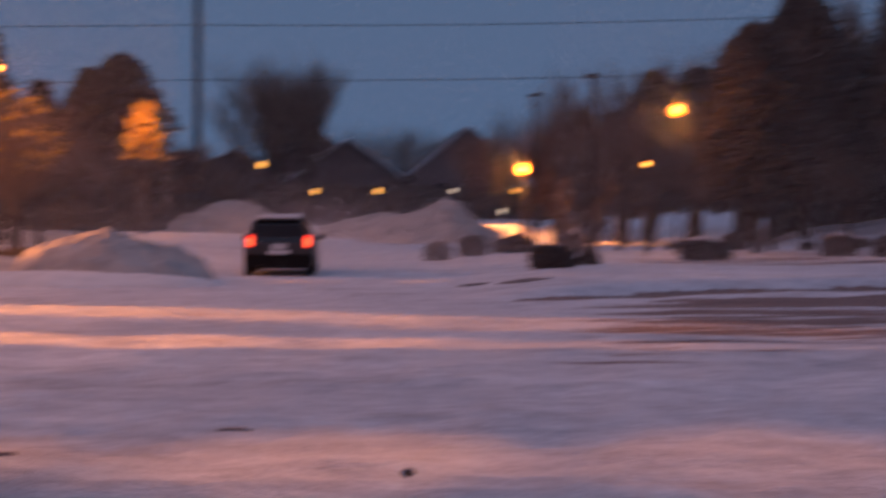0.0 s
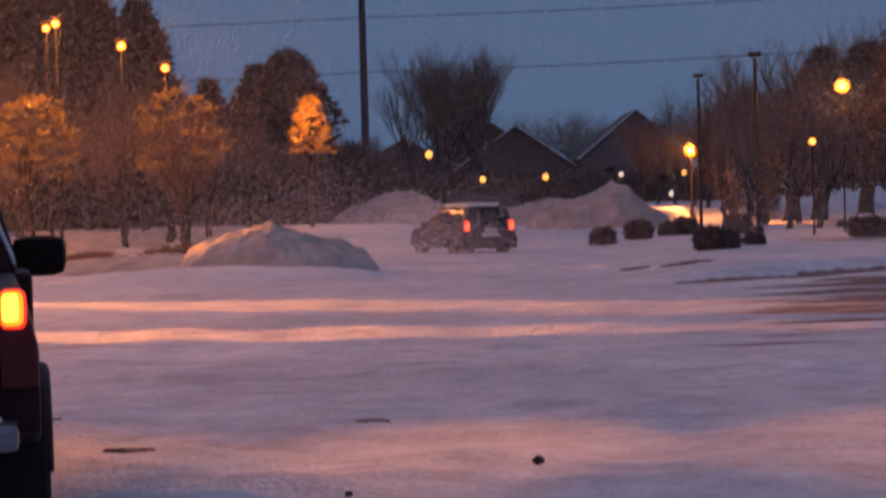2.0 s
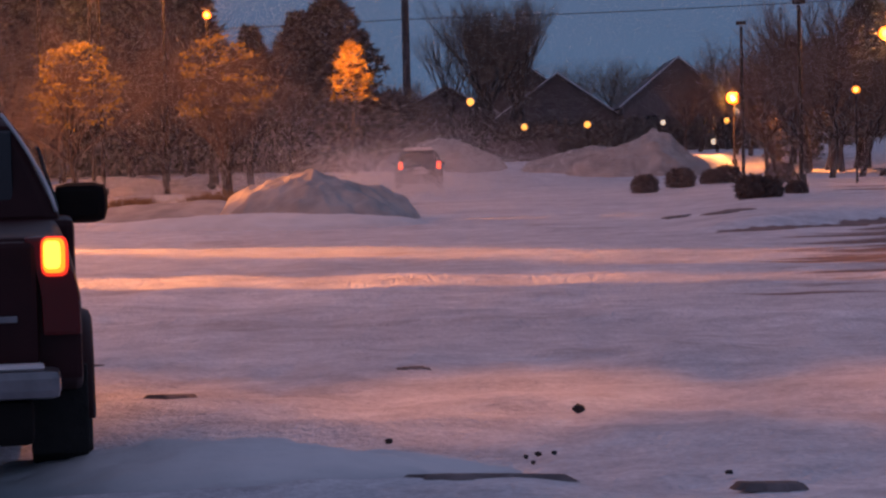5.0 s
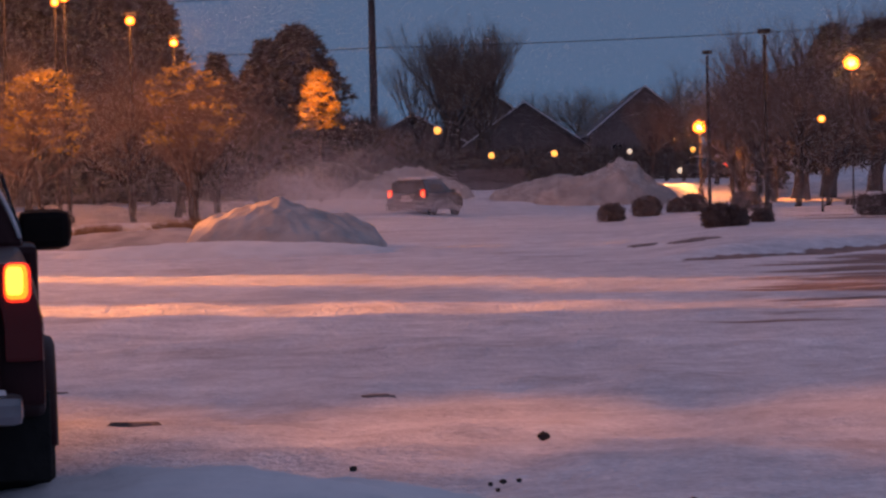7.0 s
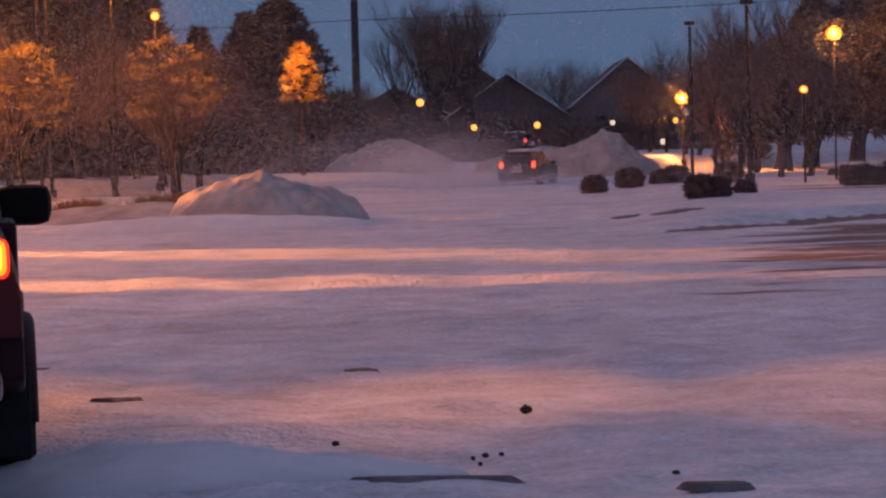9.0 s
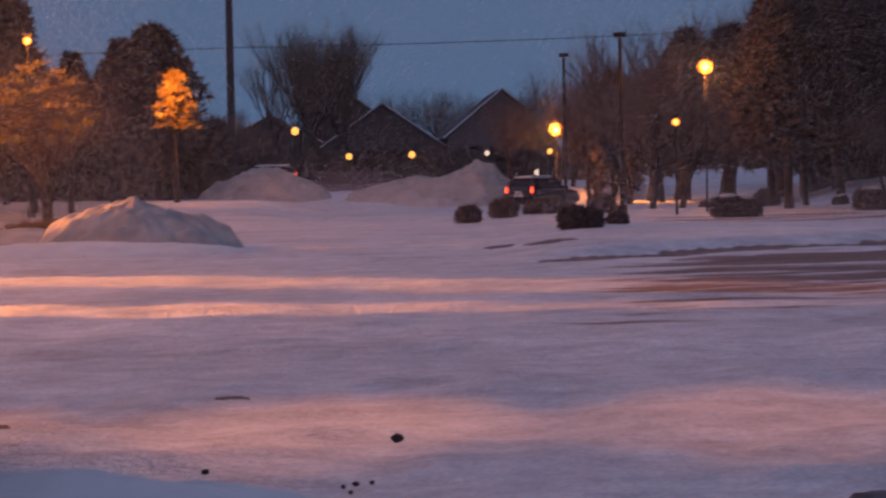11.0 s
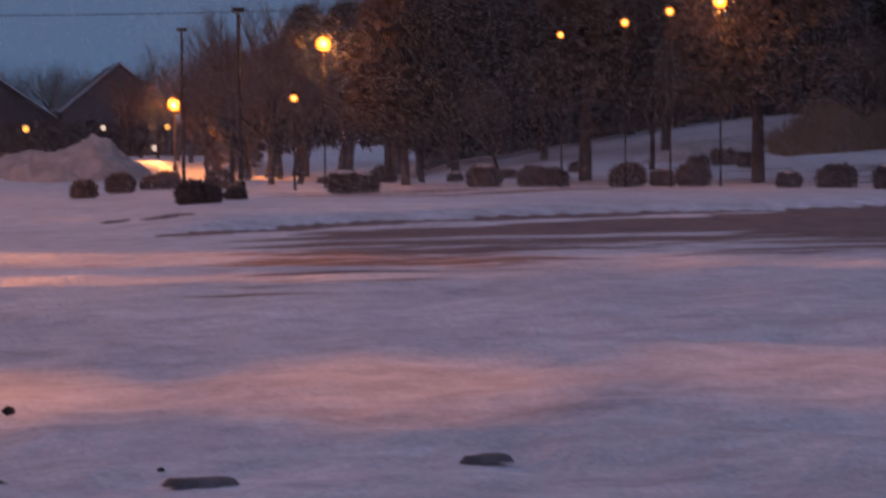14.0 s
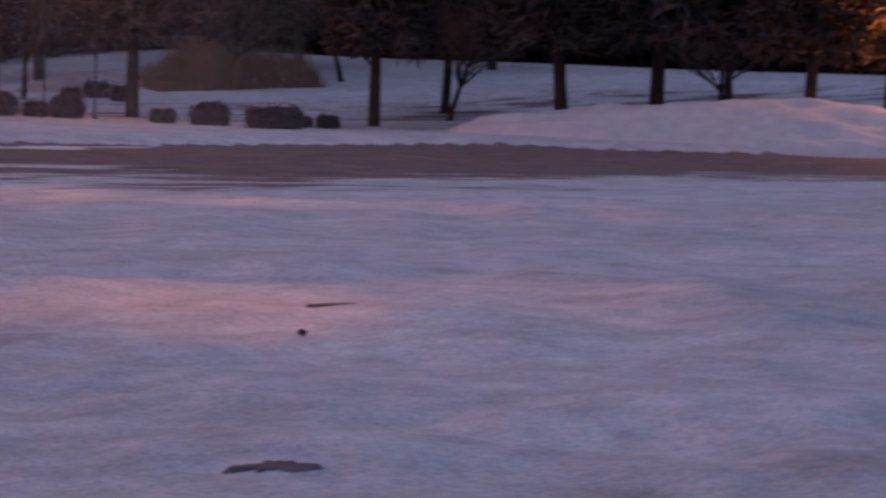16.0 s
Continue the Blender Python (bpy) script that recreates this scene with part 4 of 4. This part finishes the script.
        part("bulb", pebble((0.074, 0.04, 0.124), (s * 0.848, -0.068, 1.180)), YELLOWHOT, hs, "hot yellow bulb spot", True)
        mir = part("mirror", box(bmesh.new(), (0.33, 0.18, 0.25), (s * 1.03, 3.62, 1.335), 0.085), PLASTIC, t, "large black door mirror")
        part("mirror_arm", box(bmesh.new(), (0.16, 0.06, 0.07), (s * 0.90, 3.62, 1.26), 0.02), PLASTIC, mir)
        part("mirror_glass", box(bmesh.new(), (0.24, 0.012, 0.15), (s * 1.02, 3.534, 1.335), 0.004), PLASTIC, mir)
        # flared wheel arch
        arc = [math.pi * k / 14 for k in range(15)]
        bm = sweep(bmesh.new(), [(s * (W + 0.01), 1.14 - 0.47 * math.cos(a), 0.36 + 0.45 * math.sin(a)) for a in arc], 0.05)
        part("wheel_arch", bm, PAINT, t, "", True)
        for yy in (1.14, 4.68):
            wheel(t, s * 0.87, yy, 0.42, 0.29, 0.36)
        part("mud_flap", box(bmesh.new(), (0.27, 0.03, 0.42), (s * 0.86, 0.60, 0.42), 0.01), RUBBER, t)
        part("headlight", box(bmesh.new(), (0.36, 0.12, 0.2), (s * 0.74, 5.57, 0.95), 0.03), WHITE, t)
    bp = part("rear_bumper", box(bmesh.new(), (1.74, 0.18, 0.13), (0, -0.14, 0.625), 0.04), CHROME, t, "dull chrome rear bumper with snow on it")
    part("bumper_snow", box(bmesh.new(), (1.60, 0.13, 0.03), (0, -0.14, 0.694), 0.018), SNOW, bp, "snow lying on the bumper", True)
    part("bumper_step", box(bmesh.new(), (1.5, 0.14, 0.20), (0, -0.12, 0.455), 0.04), PLASTIC, bp)
    part("chassis", box(bmesh.new(), (0.9, 5.0, 0.2), (0, 2.7, 0.45), 0.02), PLASTIC, t)
    part("axle", tube(bmesh.new(), (-0.8, 1.14, 0.40), (0.8, 1.14, 0.40), 0.08, 0.08, 10), PLASTIC, t)
    return t


# ---------------------------------------------------------------- clods and marks on the snow
def clod(az, el, w, seed, flat=0.5):
    d = 1.55 / math.tan(radians(-el))
    x, y, z = azd(az, d)
    bm = bmesh.new()
    bmesh.ops.create_icosphere(bm, subdivisions=3, radius=1)
    for v in bm.verts:
        k = 1 + 0.35 * noise.noise(v.co * 1.8 + Vector((seed, 0, 0))) + 0.15 * noise.noise(v.co * 5 + Vector((seed, 0, 0)))
        v.co = Vector((v.co.x * w / 2 * k, v.co.y * w * 0.4 * k, v.co.z * w / 2 * flat * k))
    ob = new("clod", mesh_from("clod", bm, STONE, True))
    ob.matrix_basis = pose(x, y, z + w * 0.1 + 0.012, 0, 0, seed * 40)
    return tagged(ob, "dark frozen clod of dirt lying on the snow", "clod", "clods on the snow")


for k, (az, el, w) in enumerate([(2.72, -7.38, 0.075), (-2.67, -8.02, 0.05), (1.2, -8.45, 0.03), (1.55, -8.4, 0.035), (2.0, -8.38, 0.03), (1.4, -8.6, 0.03), (27.8, -7.1, 0.06), (6.9, -9.0, 0.04), (0.2, -6.9, 0.03)]):
    clod(az, el, w, k + 1, 0.7)


def bare_patch(az, el, w, dep, seed):
    """A spot where the asphalt shows through, irregular in outline."""
    x, y, z = azd(az, 1.55 / math.tan(radians(-el)))
    v, f = [(0, 0, 0.026)], []
    n = 48
    for k in range(n):
        a = 6.2832 * k / n
        r = 0.5 * (0.75 + 0.5 * noise.noise(Vector((math.cos(a) * 1.6 + seed, math.sin(a) * 1.6, 0))) + 0.35 * noise.noise(Vector((math.cos(a) * 5 + seed, math.sin(a) * 5, 3))))
        px, py = w * r * math.cos(a), dep * r * math.sin(a)
        v += [(px * 0.8, py * 0.8, 0.026), (px, py, -0.01)]
        k2 = (k + 1) % n
        f += [(0, 1 + 2 * k, 1 + 2 * k2), (1 + 2 * k, 2 + 2 * k, 2 + 2 * k2, 1 + 2 * k2)]
    v = [(a, b, c + float(land(x + a, y + b)) - z) for a, b, c in v]
    ob = new("bare_patch", raw_mesh("bare_patch", v, f, ASPHALT, True))
    ob.matrix_basis = pose(x, y, z, 0, 0, 0)
    return tagged(ob, "dark irregular patch where asphalt shows through snow", "patch", "bare patches in the snow")


for k, (az, el, w, dep) in enumerate([(16.16, -8.8, 0.36, 0.13), (28.72, -6.22, 0.5, 0.22), (26.6, -11.1, 0.42, 0.28), (-8.7, -6.55, 0.38, 0.22), (7.05, -2.0, 1.4, 1.1), (5.6, -1.98, 0.8, 0.9), (8.1, -9.5, 0.5, 0.25), 
                                      (-1.9, -6.05, 0.3, 0.2), (-0.9, -9.35, 0.6, 0.3), (0.6, -9.3, 0.8, 0.25), (-11.2, -5.7, 0.5, 0.3)]):
    bare_patch(az, el, w, dep, k * 3.7)

pickup_x, pickup_y = -2.72, 8.78
pickup(pickup_x, pickup_y, 11.8)
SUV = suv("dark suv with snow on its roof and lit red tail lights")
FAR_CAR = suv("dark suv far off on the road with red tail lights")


# ---------------------------------------------------------------- blowing snow
def flakes(name, pts, size, seed, label):
    """Loose flakes as small bent triangles."""
    rnd = np.random.RandomState(seed)
    n = len(pts)
    tri = rnd.normal(size=(n, 3, 3))
    tri = tri / np.linalg.norm(tri, axis=2, keepdims=True) * size * rnd.uniform(0.6, 1.3, (n, 1, 1))
    v = (pts[:, None, :] + tri).reshape(-1, 3)
    me = bpy.data.meshes.new(name)
    me.vertices.add(3 * n)
    me.vertices.foreach_set("co", v.astype(np.float32).ravel())
    me.loops.add(3 * n)
    me.loops.foreach_set("vertex_index", np.arange(3 * n, dtype=np.int32))
    me.polygons.add(n)
    me.polygons.foreach_set("loop_start", np.arange(0, 3 * n, 3, dtype=np.int32))
    me.update(calc_edges=True)
    me.materials.append(FLAKE)
    return tagged(new(name, me), label, "blowing snow", kind="stuff")


def haze(n, seed, az0, az1, d0, d1, top, lean):
    rnd = np.random.RandomState(seed)
    a = az0 + (az1 - az0) * rnd.rand(n) ** lean
    d = d0 + (d1 - d0) * rnd.rand(n)
    x, y = d * np.sin(np.radians(a)), d * np.cos(np.radians(a))
    z = lie(x, y) + top * rnd.rand(n) ** 1.5
    return np.stack([x, y, z], 1)


HAZE = flakes("blowing_snow", haze(680000, 3, -20, 28, 55, 116, 10, 1.12), 0.0125, 5, "thin haze of fine snow blowing over the lot")


HAZE_LEFT = flakes("blowing_snow", haze(280000, 13, -20, -2.6, 60, 82, 11, 1.25), 0.0125, 8, "thin warm haze of fine snow before the bare trees")
HAZE_RIGHT = flakes("blowing_snow", haze(190000, 9, 8, 30, 58, 72, 9, 1.0), 0.0125, 6, "thin haze of fine snow blowing before the pines")


def plume(n, seed, sx, sy, sz, label):
    rnd = np.random.RandomState(seed)
    p = rnd.normal(size=(n, 3)) * (sx, sy, sz)
    lump = np.sin(p[:, 0] * 2.1 + 1) * np.sin(p[:, 1] * 1.7) + np.sin(p[:, 2] * 3 + p[:, 0])
    p[:, 2] = np.abs(p[:, 2]) + 0.12 * lump
    p = p[p[:, 2] > 0]
    return flakes("snow_plume", p, 0.019, seed, label)


PLUMES = [plume(30000, 1, 1.5, 1.7, 0.34, "snow spray thrown up by the turning suv"), plume(80000, 2, 2.0, 2.0, 1.15, "cloud of snow dust hanging behind the suv"), plume(50000, 4, 3.2, 2.4, 1.5, "drifting cloud of snow dust over the lane")]


# flakes added round a lit lamp to build its halo of glow
def lamp_halo(az, d, z, seed, n, spread):
    x, y = at(az, d - 0.8)
    rnd = np.random.RandomState(seed)
    p = rnd.normal(size=(n, 3)) * (spread, spread * 0.6, spread)
    ob = flakes("halo_flakes", p, 0.014, seed, "fine flakes added round a lamp to form its glow")
    ob.location = (x, y, z - 0.35)


lamp_halo(7.26, 130, 4.9, 21, 4200, 1.2)
lamp_halo(11.44, 72, 5.45, 22, 3200, 0.75)
lamp_halo(22.52, 70, 6.6, 23, 2600, 0.7)


# ---------------------------------------------------------------- what moves
def middle(az, d, head, back=2.2):
    """Plan point of a car's middle from the bearing and distance of its tail."""
    x, y = at(az, d)
    return x + back * math.sin(radians(head)), y + back * math.cos(radians(head))


def drive(car, rows):
    """rows: seconds, bearing and distance of the tail, heading (degrees right of +y)."""
    out = []
    for t, az, d, head in rows:
        x, y = middle(az, d, head)
        out.append((t, pose(x, y, float(lie(x, y)) - 0.10, 0, 0, -head)))
    walk(car, out)


def trail(cloud, rows, lag, drift, back):
    """A cloud that follows the rows of a car with a lag, blown a little to the left."""
    rows = [(-2.0, 4.0, 60, 0)] + rows
    ts, out = [r[0] for r in rows], []
    for k in range(33):
        t = k * 0.5
        az = float(np.interp(t - lag, ts, [r[1] for r in rows]))
        d = float(np.interp(t - lag, ts, [r[2] for r in rows]))
        x, y = at(az - drift, d + back)
        settle = 0.75 * min(max(t - 9.3, 0), 3.6) + 1.1 * min(max(5.2 - t, 0), 1)
        out.append((t, pose(x, y, float(lie(x, y)) - settle, 0, 0, 12 * math.sin(t))))
    walk(cloud, out)


def roll_wheels(car, rows):
    """Turn each wheel by the way that the car goes."""
    ts = [r[0] for r in rows]
    steps = [k / 15 for k in range(241)]
    xs = [middle(*(float(np.interp(t, ts, [r[k] for r in rows])) for k in (1, 2, 3))) for t in steps]
    turn, turns = 0.0, [0.0]
    for a, b in zip(xs, xs[1:]):
        turn -= min(math.degrees(math.hypot(b[0] - a[0], b[1] - a[1]) / 0.37), 80)
        turns.append(turn)
    for ob in car.children:
        if ob.name.startswith("wheel"):
            x, y, z = ob.location
            walk(ob, [(t, pose(x, y, z, a, 0, 0)) for t, a in zip(steps, turns)])


def motions():
    suv_rows = [(0.0, 0.20, 54, 3), (0.2, -0.40, 54.4, 4), (0.5, -1.08, 56, 16), (0.8, -0.97, 57.3, 22), (1.0, -0.74, 58, 22), (1.3, -0.13, 60, 12), (1.5, 0.90, 61.5, 1), (1.8, 1.35, 63, -15), (2.0, 1.55, 64, -22),
                (2.3, 1.15, 65.5, -25), (2.5, 1.16, 66.5, -24), (2.8, 0.46, 68, -16), (3.0, -0.22, 69, -8), (3.2, -0.71, 70, -3), (4.2, -1.5, 77, -4), (5.3, -1.69, 82, -2), (5.5, -2.13, 82.5, 2), (5.8, -2.48, 84, 10), (6.0, -2.59, 85, 17),
                (6.5, -2.16, 86, 27), (7.0, -0.99, 87, 21), (7.5, 0.51, 88, 8), (8.0, 1.30, 88.5, 5), (8.2, 1.50, 89, 6), (9.2, 2.9, 94, 18), (10.3, 4.55, 99, 23), (10.5, 4.98, 100, 26), (10.8, 5.58, 102, 34), (11.0, 6.2, 103.5, 38), (11.2, 6.85, 105, 40),
                (11.5, 7.65, 109, 44), (11.8, 8.75, 114, 58), (12.0, 9.3, 117, 72), (12.3, 10.65, 120, 80), (12.5, 11.85, 122, 76), (12.75, 13.3, 126, 66), (13.0, 15.0, 130.5, 74), (13.3, 16.6, 130.5, 90), (14.0, 19.0, 129.5, 100), (16.0, 24.0, 129.5, 108)]
    drive(SUV, suv_rows)
    roll_wheels(SUV, suv_rows)
    for cloud, lag, drift in zip(PLUMES, (0.1, 0.9, 1.8), (0.1, 0.9, 1.5)):
        trail(cloud, suv_rows, lag, drift, 0.2 if lag < 0.5 else 2.6)
    walk(HAZE_RIGHT, [(0.0, pose(0, 0, 0)), (8.0, pose(-1, 0, 0)), (16.0, pose(-2, 0, 0))])
    walk(HAZE_LEFT, [(0.0, pose(0, 0, 0)), (8.0, pose(-1.1, 0, 0)), (16.0, pose(-2.2, 0, 0))])
    walk(HAZE, [(0.0, pose(0, 0, 0)), (8.0, pose(-1.2, 0, 0)), (16.0, pose(-2.4, 0, 0))])
    drive(FAR_CAR, [(0.0, 25, 150, -80), (5.3, 12.5, 152, -80), (7.5, 6.6, 150, -60), (8.0, 5.2, 150, -55), (10.3, 0.84, 150, -50), (11.0, -0.27, 134, -55), (12.0, -1.5, 151, -60), (16.0, -8, 150, -70)])


motions()
